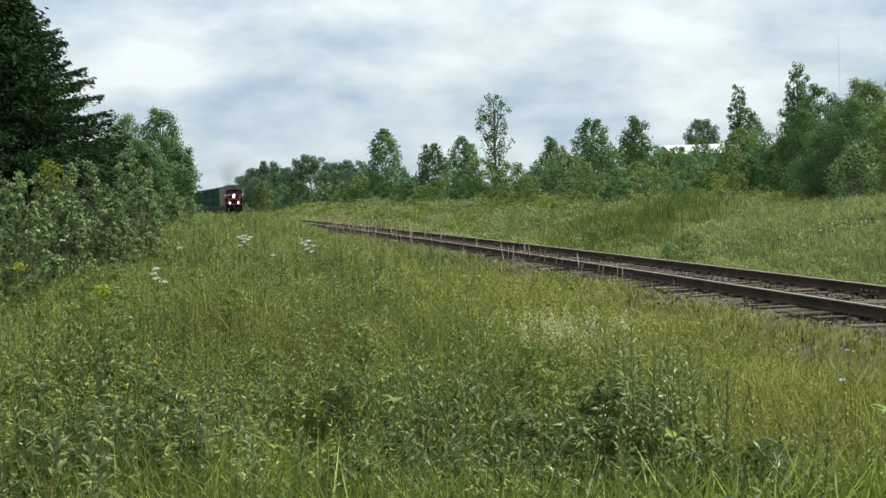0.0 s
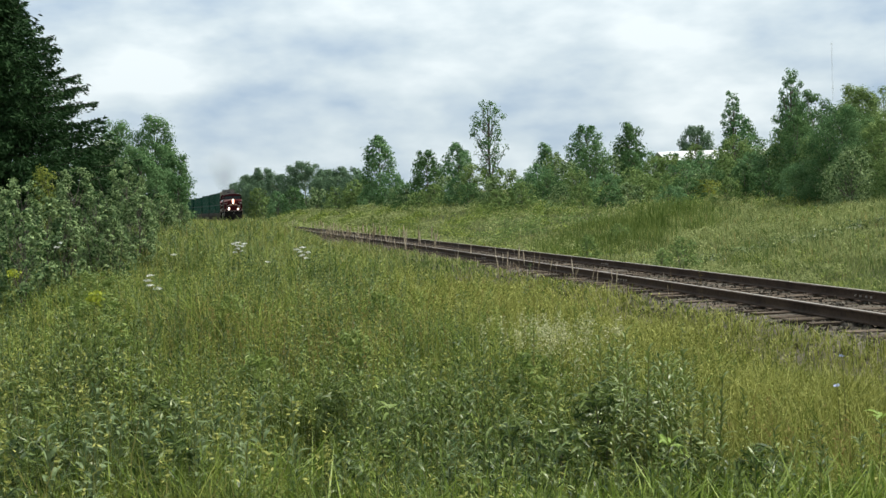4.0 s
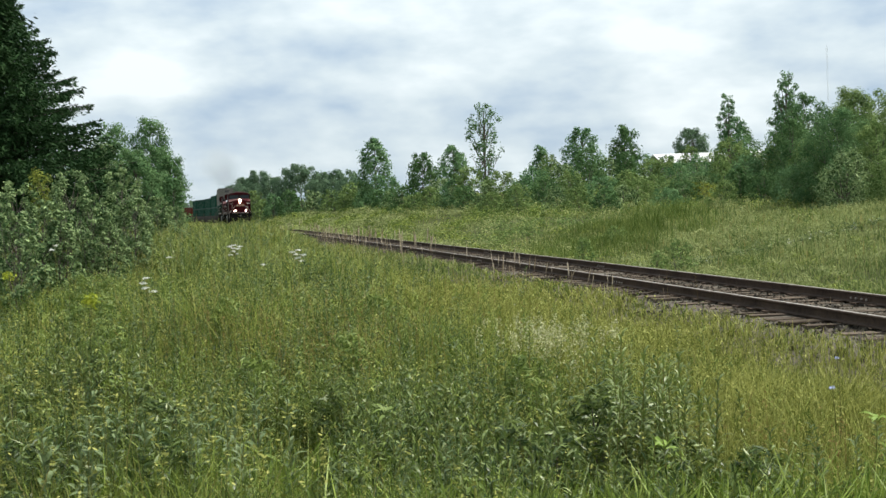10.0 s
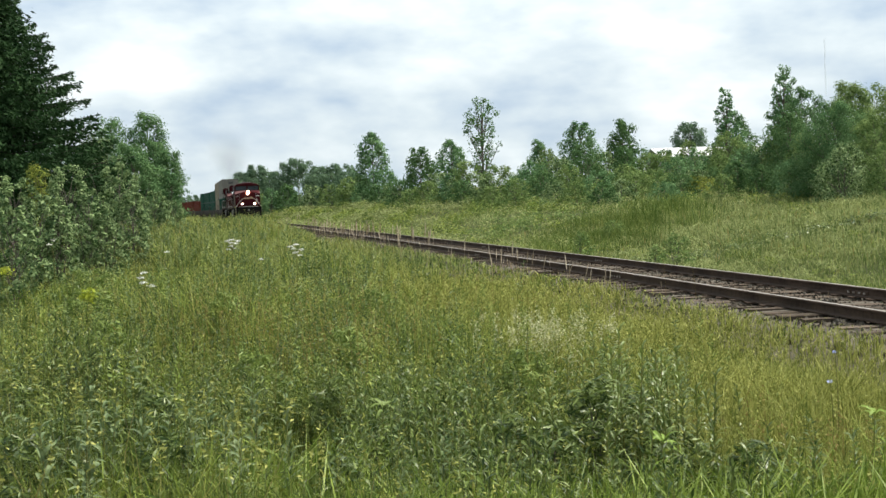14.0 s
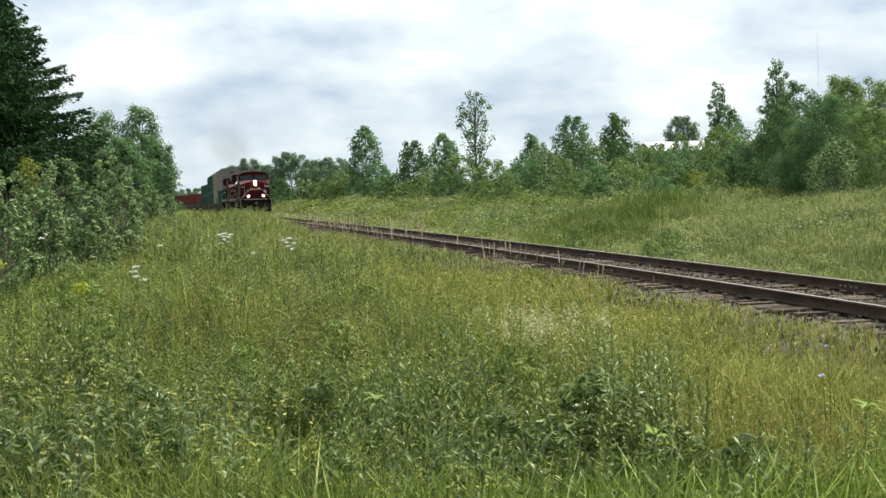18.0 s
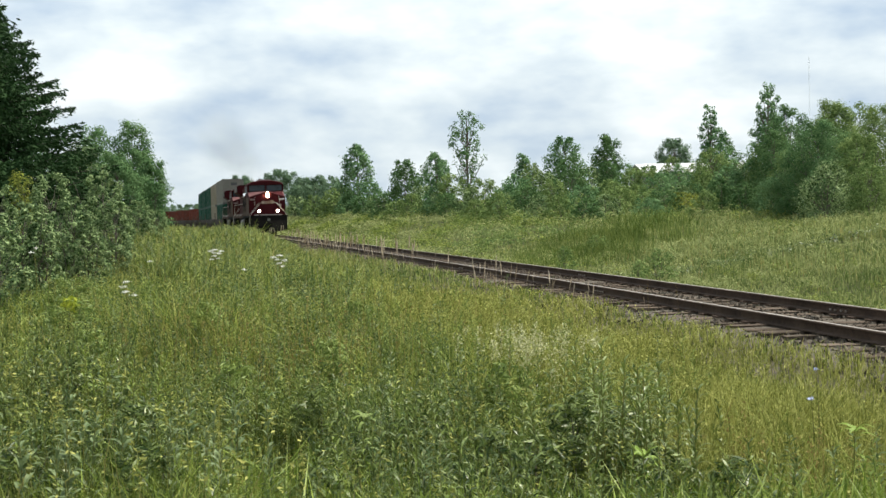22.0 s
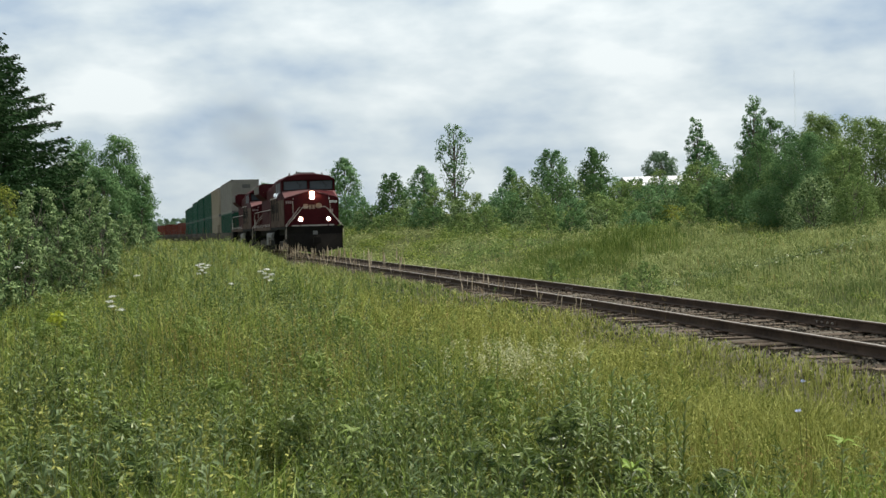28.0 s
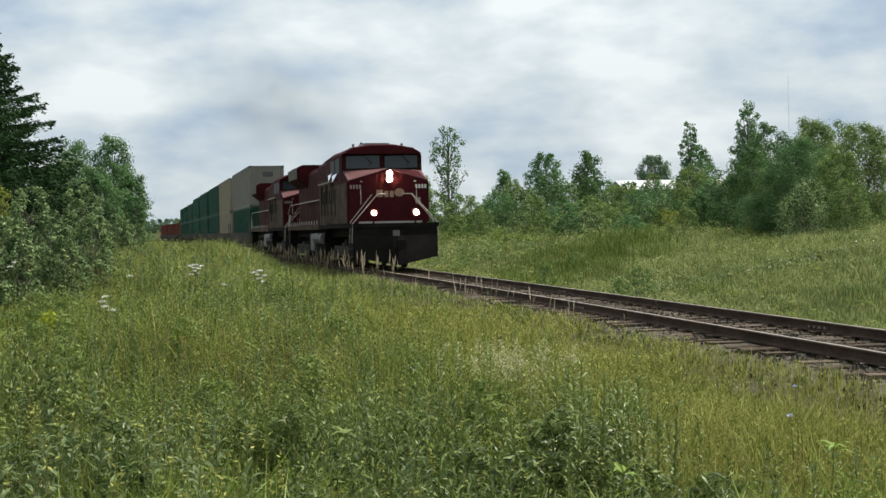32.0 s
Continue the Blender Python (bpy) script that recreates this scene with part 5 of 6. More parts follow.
# ---- the train ----
HEAD_U, SPEED, EASE = 31.6504, 6.270176, 0.0013991
MAROON = material("maroon locomotive paint with road dirt", (0.030, 0.0045, 0.006), (0.058, 0.009, 0.011), 0.72, scale=1.2, bump=0.05, bump_scale=20, spec=0.06)
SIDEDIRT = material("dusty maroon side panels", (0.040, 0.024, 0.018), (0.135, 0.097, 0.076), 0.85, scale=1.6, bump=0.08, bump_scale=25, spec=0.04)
# maroon with the pink of reflected sky put into its colour
SKYTINT = material("maroon paint tinted with sky sheen", (0.085, 0.036, 0.036), (0.165, 0.076, 0.074), 0.55, scale=1.5, spec=0.3)
BLACK = material("grimy black steel", (0.006, 0.0055, 0.005), (0.017, 0.015, 0.013), 0.85, scale=2.0, bump=0.2, bump_scale=30, spec=0.08)
DARKSTEEL = material("oily brown running gear", (0.026, 0.022, 0.018), (0.080, 0.067, 0.055), 0.85, 0.0, scale=3.0, bump=0.3, bump_scale=30, spec=0.15)
TANKGREY = material("dusty grey tank steel", (0.09, 0.086, 0.080), (0.19, 0.182, 0.17), 0.65, 0.1, scale=2.0)
RAILPAINT = material("pale handrail paint", (0.26, 0.22, 0.19), (0.42, 0.37, 0.33), 0.5, scale=5.0)
GOLD = material("dull gold lettering", (0.17, 0.105, 0.07), (0.26, 0.18, 0.125), 0.5, scale=3.0)
PALE = material("pale figures", (0.50, 0.48, 0.46), (0.62, 0.60, 0.58), 0.5, scale=3.0)
FAINT = material("weathered figures", (0.20, 0.14, 0.14), (0.26, 0.19, 0.18), 0.6, scale=3.0)
MIRROR = material("mirror glass", (0.85, 0.85, 0.86), (0.9, 0.9, 0.9), 0.08, 1.0)
LAMP = glow("burning headlight", (1.0, 0.74, 0.44), 170.0)
DITCH = glow("burning ditch light", (1.0, 0.76, 0.48), 130.0)
DEADLAMP = material("unlit lamp glass", (0.25, 0.25, 0.25), (0.35, 0.35, 0.35), 0.15)
CGREY = material("pale grey container steel", (0.16, 0.150, 0.132), (0.23, 0.215, 0.190), 0.7, spec=0.05, scale=0.9, bump=0.05)
CTAN = material("sand coloured container steel", (0.20, 0.17, 0.125), (0.28, 0.24, 0.185), 0.7, spec=0.05, scale=0.9, bump=0.05)
CGREEN = material("dark green container steel", (0.010, 0.044, 0.028), (0.024, 0.078, 0.052), 0.65, spec=0.05, scale=0.9, bump=0.05, random_tint=0.25)
CRED = material("rust red container steel", (0.095, 0.024, 0.016), (0.155, 0.042, 0.028), 0.7, spec=0.05, scale=0.9, bump=0.05, random_tint=0.25)
CDARK = material("dark frame steel", (0.05, 0.05, 0.05), (0.10, 0.095, 0.09), 0.7, scale=2.0)
CARGREY = material("dusty grey brown car steel", (0.035, 0.030, 0.025), (0.105, 0.092, 0.078), 0.85, spec=0.1, scale=1.2, bump=0.1)


def cab_glass():
    m = bpy.data.materials.new("dark cab glass")
    m.use_nodes = True
    b = m.node_tree.nodes["Principled BSDF"]
    b.inputs["Base Color"].default_value = (0.034, 0.043, 0.050, 1)
    b.inputs["Roughness"].default_value = 0.12
    b.inputs["Specular IOR Level"].default_value = 0.35
    return m


CABGLASS = cab_glass()
SCREEN = material("dusty grey radiator screen", (0.10, 0.095, 0.085), (0.19, 0.182, 0.165), 0.9, scale=2.5, bump=0.3, bump_scale=45, spec=0.05)
SIDEGLASS = material("dusty dark side glass", (0.010, 0.011, 0.012), (0.020, 0.021, 0.022), 0.4, spec=0.03)


class Shape:
    """Collects corners and faces of one mesh."""

    def __init__(self):
        self.v, self.f = [], []

    def add(self, v, f):
        n = len(self.v)
        self.v += [tuple(map(float, p)) for p in v]
        self.f += [tuple(i + n for i in q) for q in f]
        return self

    def box(self, x0, x1, y0, y1, z0, z1):
        return self.add([(x, y, z) for z in (z0, z1) for x, y in ((x0, y0), (x1, y0), (x1, y1), (x0, y1))],
                        [(3, 2, 1, 0), (4, 5, 6, 7), (0, 1, 5, 4), (1, 2, 6, 5), (2, 3, 7, 6), (3, 0, 4, 7)])

    def loft(self, a, b):
        """Joins two outlines of equal count, with ends."""
        n = len(a)
        return self.add(list(a) + list(b), [tuple(range(n))[::-1], tuple(range(n, 2 * n))] + [(i, (i + 1) % n, n + (i + 1) % n, n + i) for i in range(n)])

    def prism(self, outline, y0, y1):
        """An outline in x and z drawn out along y."""
        return self.loft([(x, y1, z) for x, z in outline], [(x, y0, z) for x, z in outline])

    def rod(self, p0, p1, r, sides=6, r1=None):
        p0, p1 = np.array(p0, float), np.array(p1, float)
        d = (p1 - p0) / (np.linalg.norm(p1 - p0) + 1e-9)
        a = np.cross(d, (0.3, 0.2, 0.93) if abs(d[2]) < 0.8 else (1, 0, 0))
        a /= np.linalg.norm(a)
        b = np.cross(d, a)
        ring = [math.cos(2 * math.pi * k / sides) * a + math.sin(2 * math.pi * k / sides) * b for k in range(sides)]
        return self.loft([p0 + r * q for q in ring], [p1 + (r if r1 is None else r1) * q for q in ring])

    def path(self, pts, r, sides=6):
        for p, q in zip(pts[:-1], pts[1:]):
            self.rod(p, q, r, sides)
        return self

    def mesh(self, name, mat, bevel=0.0, smooth=False):
        me = bpy.data.meshes.new(name)
        me.from_pydata(self.v, [], self.f)
        bm = bmesh.new()
        bm.from_mesh(me)
        bmesh.ops.recalc_face_normals(bm, faces=bm.faces)
        if bevel:
            bmesh.ops.bevel(bm, geom=list(bm.edges), offset=bevel, segments=2, affect="EDGES", clamp_overlap=True)
        bm.to_mesh(me)
        bm.free()
        me.materials.append(mat)
        if smooth:
            for p in me.polygons:
                p.use_smooth = True
        return me


def put(name, shape, mat, parent, label="", bevel=0.0, smooth=False):
    return part(name, shape.mesh(name, mat, bevel, smooth), None, parent, label)


WHEELS, MOVES = [], []


def wheelset_mesh(r):
    s = Shape()
    for side in (-1, 1):
        x = side * 0.7525
        s.rod((x - side * 0.06, 0, 0), (x + side * 0.06, 0, 0), r, 24)
        s.rod((x - side * 0.09, 0, 0), (x - side * 0.06, 0, 0), r + 0.028, 24)
        s.rod((x + side * 0.06, 0, 0), (x + side * 0.075, 0, 0), r * 0.78, 24)
        s.rod((x + side * 0.075, 0, 0), (x + side * 0.16, 0, 0), 0.12, 10)
        for k in range(4):
            a = math.pi / 2 * k
            s.rod((x + side * 0.07, r * 0.5 * math.cos(a), r * 0.5 * math.sin(a)), (x + side * 0.085, r * 0.5 * math.cos(a), r * 0.5 * math.sin(a)), 0.07, 8)
    s.rod((-0.7, 0, 0), (0.7, 0, 0), 0.09, 10)
    return s.mesh("wheelset", DARKSTEEL)


LOCO_WHEEL, CAR_WHEEL = wheelset_mesh(0.533), wheelset_mesh(0.42)


def bogie(parent, y, axles, r, wheel, turning, width=1.16):
    """A bogie with its wheelsets; the middle at y along the vehicle."""
    s = Shape()
    top = r + 0.22
    lo, hi = min(axles), max(axles)
    for side in (-1, 1):
        x0, x1 = side * (width - 0.10), side * width
        s.box(min(x0, x1), max(x0, x1), lo - 0.35, hi + 0.35, top - 0.16, top + 0.06)
        for a in axles:
            s.box(min(x0, x1) - 0.02, max(x0, x1) + 0.04, a - 0.19, a + 0.19, r - 0.19, top - 0.02)
            for dy in (-0.3, 0.3):
                s.rod((side * (width - 0.03), a + dy, r - 0.02), (side * (width - 0.03), a + dy, top - 0.14), 0.08, 8)
        s.box(min(x0, x1), max(x0, x1), lo + 0.3, hi - 0.3, r - 0.10, top - 0.10)
    s.box(-width, width, -0.25, 0.25, top - 0.12, top + 0.18)
    ob = put("bogie", s, DARKSTEEL, parent, "oily brown bogie frame", 0.0)
    ob.location = (0, y, 0)
    for a in axles:
        w = part("wheelset", wheel, None, ob)
        w.location = (0, a, r)
        if turning:
            WHEELS.append((w, a, r))
    return ob


def locomotive(lit):
    """A six-axle diesel locomotive, 22.3 m long; +y is its front, x its side towards the meadow, rail heads at z = 0."""
    Y = lambda b: 10.55 - b
    name = "leading maroon diesel locomotive with burning headlights on the track" if lit else "second maroon diesel locomotive coupled behind the first"
    loco = tagged(new("locomotive"), name, "locomotive", "locomotives of the train")
    # nose: peaked front, sloping top
    front = [(-1.48, Y(1.4), 1.63), (1.48, Y(1.4), 1.63), (1.48, Y(1.4), 3.18), (0.0, Y(1.4), 3.60), (-1.48, Y(1.4), 3.18)]
    back = [(-1.50, Y(2.62), 1.63), (1.50, Y(2.62), 1.63), (1.50, Y(2.62), 3.58), (0.0, Y(2.62), 3.66), (-1.50, Y(2.62), 3.58)]
    nose = put("nose", Shape().loft(front, back), MAROON, loco, "wide maroon nose with a peaked top", 0.05)
    # thin slabs over the slope whose paler colour stands for sky reflection
    for sx in (-1, 1):
        top = [(sx * 1.46, Y(1.42), 3.186), (sx * 0.02, Y(1.42), 3.594), (sx * 0.02, Y(2.58), 3.664), (sx * 1.47, Y(2.58), 3.574)]
        put("nose_top", Shape().loft([(x, y, z - 0.01) for x, y, z in top], [(x, y, z + 0.016) for x, y, z in top]), SKYTINT, nose, "pinkish nose top with sky sheen in its colour")
    # cab
    out = [(-1.50, 1.63), (1.50, 1.63), (1.50, 4.20), (1.18, 4.43), (0.45, 4.55), (-0.45, 4.55), (-1.18, 4.43), (-1.50, 4.20)]
    cab = put("cab", Shape().prism(out, Y(6.7), Y(2.6)), MAROON, loco, "", 0.035)
    visor = Shape().loft([(x, Y(2.35), z - 0.02) for x, z in ((-1.47, 4.22), (1.47, 4.22), (1.16, 4.42), (0.45, 4.53), (-0.45, 4.53), (-1.16, 4.42))],
                         [(x, Y(2.62), z + 0.01) for x, z in ((-1.49, 4.22), (1.49, 4.22), (1.17, 4.43), (0.45, 4.55), (-0.45, 4.55), (-1.17, 4.43))])
    put("roof_visor", visor, MAROON, cab)
    for x0, x1 in ((0.08, 1.34), (-1.34, -0.10)):
        pane = put("windshield", Shape().loft([(x0, Y(2.592), 3.70), (x1, Y(2.592), 3.67), (x1, Y(2.592), 4.12), (x0, Y(2.592), 4.17)],
                                              [(x0, Y(2.61), 3.70), (x1, Y(2.61), 3.67), (x1, Y(2.61), 4.12), (x0, Y(2.61), 4.17)]), CABGLASS, cab, "dark reflecting windshield")
        m = (x0 + x1) / 2
        put("wiper", Shape().rod((m, Y(2.57), 4.20), (m - 0.28, Y(2.56), 3.88), 0.012, 5).rod((m - 0.34, Y(2.56), 3.96), (m - 0.20, Y(2.56), 3.76), 0.010, 5), BLACK, pane)
        rim = Shape()
        rim.box(x0 - 0.035, x0, Y(2.60), Y(2.575), 3.66, 4.19).box(x1, x1 + 0.035, Y(2.60), Y(2.575), 3.64, 4.16)
        rim.box(x0, x1, Y(2.60), Y(2.575), 4.15, 4.19).box(x0, x1, Y(2.60), Y(2.575), 3.63, 3.67)
        put("window_frame", rim, BLACK, pane)
    for sx in (-1, 1):
        for y0, y1 in ((3.2, 4.2), (4.45, 5.55)):
            put("side_window", Shape().box(sx * 1.495 - 0.012, sx * 1.495 + 0.012, Y(y1), Y(y0), 3.52, 4.08), SIDEGLASS, cab)
        put("cab_door", Shape().box(sx * 1.50 - 0.012, sx * 1.50 + 0.018, Y(6.55), Y(5.85), 1.70, 3.80), SIDEDIRT, cab, "", 0.01)
    for b, z, dx in ((3.35, 3.42, 0.20), (4.70, 3.49, 0.16)) if lit else ():
        mir = Shape().loft([(1.55, Y(b), z - 0.16), (1.55 + dx, Y(b) + 0.04, z - 0.20), (1.55 + dx, Y(b) - 0.08, z + 0.02), (1.55, Y(b) - 0.12, z + 0.12)],
                           [(1.55, Y(b) - 0.03, z - 0.16), (1.55 + dx, Y(b) + 0.01, z - 0.20), (1.55 + dx, Y(b) - 0.11, z + 0.02), (1.55, Y(b) - 0.15, z + 0.12)])
        put("mirror", mir, MIRROR, cab, "bright wing mirror")
    ac = Shape().prism([(-0.62, 4.53), (0.62, 4.53), (0.48, 4.68), (-0.48, 4.68)], Y(5.4), Y(3.6))
    put("roof_cooler", ac, TANKGREY, cab, "grey cooling unit on the cab roof", 0.03)
    for x, b in ((0.95, 3.3), (-0.85, 3.1)):
        put("beacon", Shape().rod((x, Y(b), 4.44), (x, Y(b), 4.62), 0.05, 8), TANKGREY, cab)
    horn = Shape()
    for k in (-1, 0, 1):
        horn.rod((0.2 + 0.12 * k, Y(5.6), 4.72 + 0.03 * k), (0.2 + 0.12 * k, Y(5.2), 4.72 + 0.03 * k), 0.02, 8, 0.06)
    put("horn", horn.rod((0.2, Y(5.5), 4.5), (0.2, Y(5.5), 4.72), 0.03), TANKGREY, cab)
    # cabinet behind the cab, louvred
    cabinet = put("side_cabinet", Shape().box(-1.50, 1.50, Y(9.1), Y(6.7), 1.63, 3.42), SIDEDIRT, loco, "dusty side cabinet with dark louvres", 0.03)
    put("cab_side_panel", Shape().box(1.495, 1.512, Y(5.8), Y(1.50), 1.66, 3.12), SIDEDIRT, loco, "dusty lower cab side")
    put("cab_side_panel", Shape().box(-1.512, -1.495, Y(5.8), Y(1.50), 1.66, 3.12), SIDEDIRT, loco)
    for sx in (-1, 1):
        for k in range(9):
            y = Y(4.4 + 0.50 * k)
            put("louvre", Shape().box(sx * 1.515 - 0.012, sx * 1.515 + 0.012, y - 0.09, y + 0.09, 2.0 + (0.45 if k % 2 else 0.0), 3.22 - 0.25 * (k % 3 == 0)), BLACK, cabinet)
    put("upper_hood", Shape().prism([(-1.15, 3.40), (1.15, 3.40), (1.15, 4.15), (0.85, 4.42), (-0.85, 4.42), (-1.15, 4.15)], Y(12.2), Y(6.68)), MAROON, loco, "", 0.03)
    hood = put("engine_hood", Shape().prism([(-0.95, 1.63), (0.95, 1.63), (0.95, 4.05), (0.72, 4.32), (-0.72, 4.32), (-0.95, 4.05)], Y(17.4), Y(9.0)), MAROON, loco, "maroon engine hood with doors", 0.03)
    for sx in (-1, 1):
        for k in range(10):
            y = Y(9.7 + 0.78 * k)
            door = put("hood_door", Shape().box(sx * 0.955 - 0.012, sx * 0.955 + 0.012, y - 0.35, y + 0.35, 1.75, 3.85), MAROON, hood, "", 0.008)
            if sx > 0:
                put("latch", Shape().box(0.965, 0.985, y - 0.02, y + 0.02, 2.6, 2.8), BLACK, door)
    put("exhaust_stack", Shape().box(-0.3, 0.3, Y(13.9), Y(12.9), 4.28, 4.60), BLACK, hood, "", 0.03)
    put("dynamic_brake", Shape().prism([(-1.0, 4.0), (1.0, 4.0), (1.0, 4.38), (0.75, 4.52), (-0.75, 4.52), (-1.0, 4.38)], Y(10.9), Y(9.2)), BLACK, hood)
    radiator = put("radiator", Shape().prism([(-0.95, 1.63), (0.95, 1.63), (0.95, 3.5), (1.45, 3.9), (1.45, 4.42), (1.2, 4.58), (-1.2, 4.58), (-1.45, 4.42), (-1.45, 3.9), (-0.95, 3.5)], Y(21.2), Y(17.4)), MAROON, loco, "overhanging radiator section", 0.03)
    for sx in (-1, 1):
        put("grille", Shape().box(sx * 1.455 - 0.012, sx * 1.455 + 0.012, Y(21.1), Y(17.5), 3.93, 4.42), SCREEN, radiator, "dusty grey radiator screen")
    # deck and its edge
    put("deck", Shape().box(-1.53, 1.53, Y(21.5), Y(0.0), 1.48, 1.63), BLACK, loco, "", 0.01)
    for sx in (-1, 1):
        put("deck_edge", Shape().box(sx * 1.54 - 0.012, sx * 1.54 + 0.012, Y(21.3), Y(9.1), 1.47, 1.66), SIDEDIRT, loco)
        rail = put("handrail", Shape().path([(sx * 1.5, Y(9.2), 2.70), (sx * 1.5, Y(20.2), 2.70), (sx * 1.5, Y(21.3), 2.3)], 0.022), RAILPAINT, loco, "pale side handrail")
        for k in range(13):
            y = Y(9.6 + 0.9 * k)
            put("sill_mark", Shape().box(sx * 1.555 - 0.008, sx * 1.555 + 0.008, y - 0.10, y + 0.10, 1.68, 1.84), RAILPAINT, rail)
        for k in range(8):
            y = Y(9.9 + 1.5 * k)
            put("handrail_post", Shape().rod((sx * 1.5, y, 1.63), (sx * 1.5, y, 2.70), 0.014), SIDEDIRT, rail)
        put("grab_rail", Shape().path([(sx * 1.56, Y(4.8), 3.30), (sx * 1.56, Y(8.9), 3.30)], 0.018), RAILPAINT, loco)
        # front corner steps and rails
        rail = put("front_handrail", Shape().path([(sx * 0.30, Y(0.25), 2.66), (sx * 0.62, Y(0.15), 2.66), (sx * 1.53, Y(0.15), 1.62), (sx * 1.55, Y(0.15), 0.95)], 0.017), RAILPAINT, loco, "pale front handrail bent down to the steps")
        put("front_handrail", Shape().path([(sx * 0.72, Y(0.75), 2.66), (sx * 1.50, Y(0.75), 1.70), (sx * 1.52, Y(0.95), 0.95)], 0.016), RAILPAINT, loco)
        put("grab_iron", Shape().path([(sx * 1.02, Y(1.37), 2.35), (sx * 1.02, Y(1.33), 2.35), (sx * 1.02, Y(1.33), 2.85), (sx * 1.02, Y(1.37), 2.85)], 0.014), RAILPAINT, nose)
        steps = put("step_well", Shape().box(sx * 1.12, sx * 1.50, Y(1.25), Y(0.15), 0.42, 1.48), BLACK, loco, "", 0.01)
        for k in range(4):
            put("step", Shape().box(min(sx * 1.10, sx * 1.54), max(sx * 1.10, sx * 1.54), Y(1.15), Y(0.2), 0.45 + 0.28 * k, 0.48 + 0.28 * k), DARKSTEEL, steps)
        rear = put("rear_steps", Shape().box(sx * 1.12, sx * 1.50, Y(21.4), Y(20.5), 0.42, 1.48), BLACK, loco)
        for k in range(5):
            put("stripe", Shape().loft([(sx * 1.51, Y(21.3 - 0.17 * k), 1.66), (sx * 1.51, Y(21.22 - 0.17 * k), 1.66), (sx * 1.51, Y(20.7 - 0.17 * k), 2.25), (sx * 1.51, Y(20.78 - 0.17 * k), 2.25)],
                                       [(sx * 1.52, Y(21.3 - 0.17 * k), 1.66), (sx * 1.52, Y(21.22 - 0.17 * k), 1.66), (sx * 1.52, Y(20.7 - 0.17 * k), 2.25), (sx * 1.52, Y(20.78 - 0.17 * k), 2.25)]), RAILPAINT, rear)
        # lamps on the front deck
        d = put("ditch_light", Shape().rod((sx * 0.7526, Y(0.40), 2.0), (sx * 0.7526, Y(0.16), 2.0), 0.15, 16).box(sx * 0.7526 - 0.025, sx * 0.7526 + 0.025, Y(0.36), Y(0.26), 1.62, 1.9), MAROON, loco, "round ditch light on the front deck")
        put("lens", Shape().rod((sx * 0.7526, Y(0.17), 2.0), (sx * 0.7526, Y(0.14), 2.0), 0.086, 16), DITCH if lit else DEADLAMP, d, "burning lens" if lit else "")
        # figures as plain bars
        board = put("number_board", Shape().box(sx * 1.20 - 0.24, sx * 1.20 + 0.24, Y(1.41), Y(1.392), 2.86, 3.06), MAROON, nose)
        for k in range(4):
            x = sx * 1.20 - 0.165 + 0.11 * k
            put("figure_bar", Shape().box(x - 0.036, x + 0.036, Y(1.395), Y(1.384), 2.89, 3.03), PALE if sx < 0 else FAINT, board)
        put("small_badge", Shape().box(sx * 0.98 - 0.04, sx * 0.98 + 0.04, Y(1.40), Y(1.386), 3.12, 3.17), PALE if sx < 0 else FAINT, nose)
    put("shield_badge", Shape().prism([(-1.18, 2.36), (-1.08, 2.30), (-0.98, 2.36), (-0.98, 2.56), (-1.18, 2.56)], Y(1.40), Y(1.386)), FAINT, nose)
    lamp = put("headlight", Shape().box(-0.17, 0.10, Y(1.42), Y(1.33), 3.05, 3.60), MAROON, nose, "twin headlight housing on the nose", 0.04)
    for z in (3.22, 3.43):
        put("lens", Shape().rod((-0.04, Y(1.335), z), (-0.04, Y(1.305), z), 0.102, 16), LAMP if lit else DEADLAMP, lamp, "burning lens" if lit else "")
    # emblem as plain gold shapes
    emblem = put("emblem", Shape().box(0.20, 0.44, Y(1.40), Y(1.386), 2.58, 2.84), GOLD, nose, "plain gold shapes on the nose", 0.006)
    for x in (0.07, -0.12):
        put("gold_shape", Shape().box(x - 0.07, x + 0.07, Y(1.40), Y(1.386), 2.58, 2.80), GOLD, emblem)
    disc = [(-0.40 + 0.18 * math.cos(a), 2.74 + 0.15 * math.sin(a)) for a in np.linspace(0, 2 * math.pi, 17)[:-1]]
    put("gold_shape", Shape().prism(disc, Y(1.40), Y(1.386)), GOLD, emblem)
    put("nose_door", Shape().box(-0.32, 0.30, Y(1.40), Y(1.388), 1.75, 2.50), MAROON, nose, "", 0.008)
    put("nose_ledge", Shape().box(-1.2, 1.1, Y(1.42), Y(1.28), 1.64, 1.71), RAILPAINT, nose, "pale ledge under the nose")
    # pilot, plough and coupler
    put("pilot", Shape().box(-1.48, 1.48, Y(0.30), Y(0.05), 0.75, 1.50), BLACK, loco, "", 0.02)
    plough = Shape()
    for sx in (-1, 1):
        plough.loft([(0, Y(-0.38), 0.16), (0, Y(-0.22), 1.18), (0, Y(-0.05), 1.18), (0, Y(-0.20), 0.16)],
                    [(sx * 1.46, Y(-0.05), 0.44), (sx * 1.48, Y(0.0), 1.22), (sx * 1.48, Y(0.12), 1.22), (sx * 1.46, Y(0.08), 0.44)])
    put("snow_plough", plough, BLACK, loco, "black wedge-shaped plough", 0.01)
    put("coupler", Shape().box(-0.13, 0.13, Y(0.1), Y(-0.75), 0.74, 1.0).box(-0.2, 0.2, Y(-0.5), Y(-0.8), 0.70, 1.04), BLACK, loco, "", 0.02)
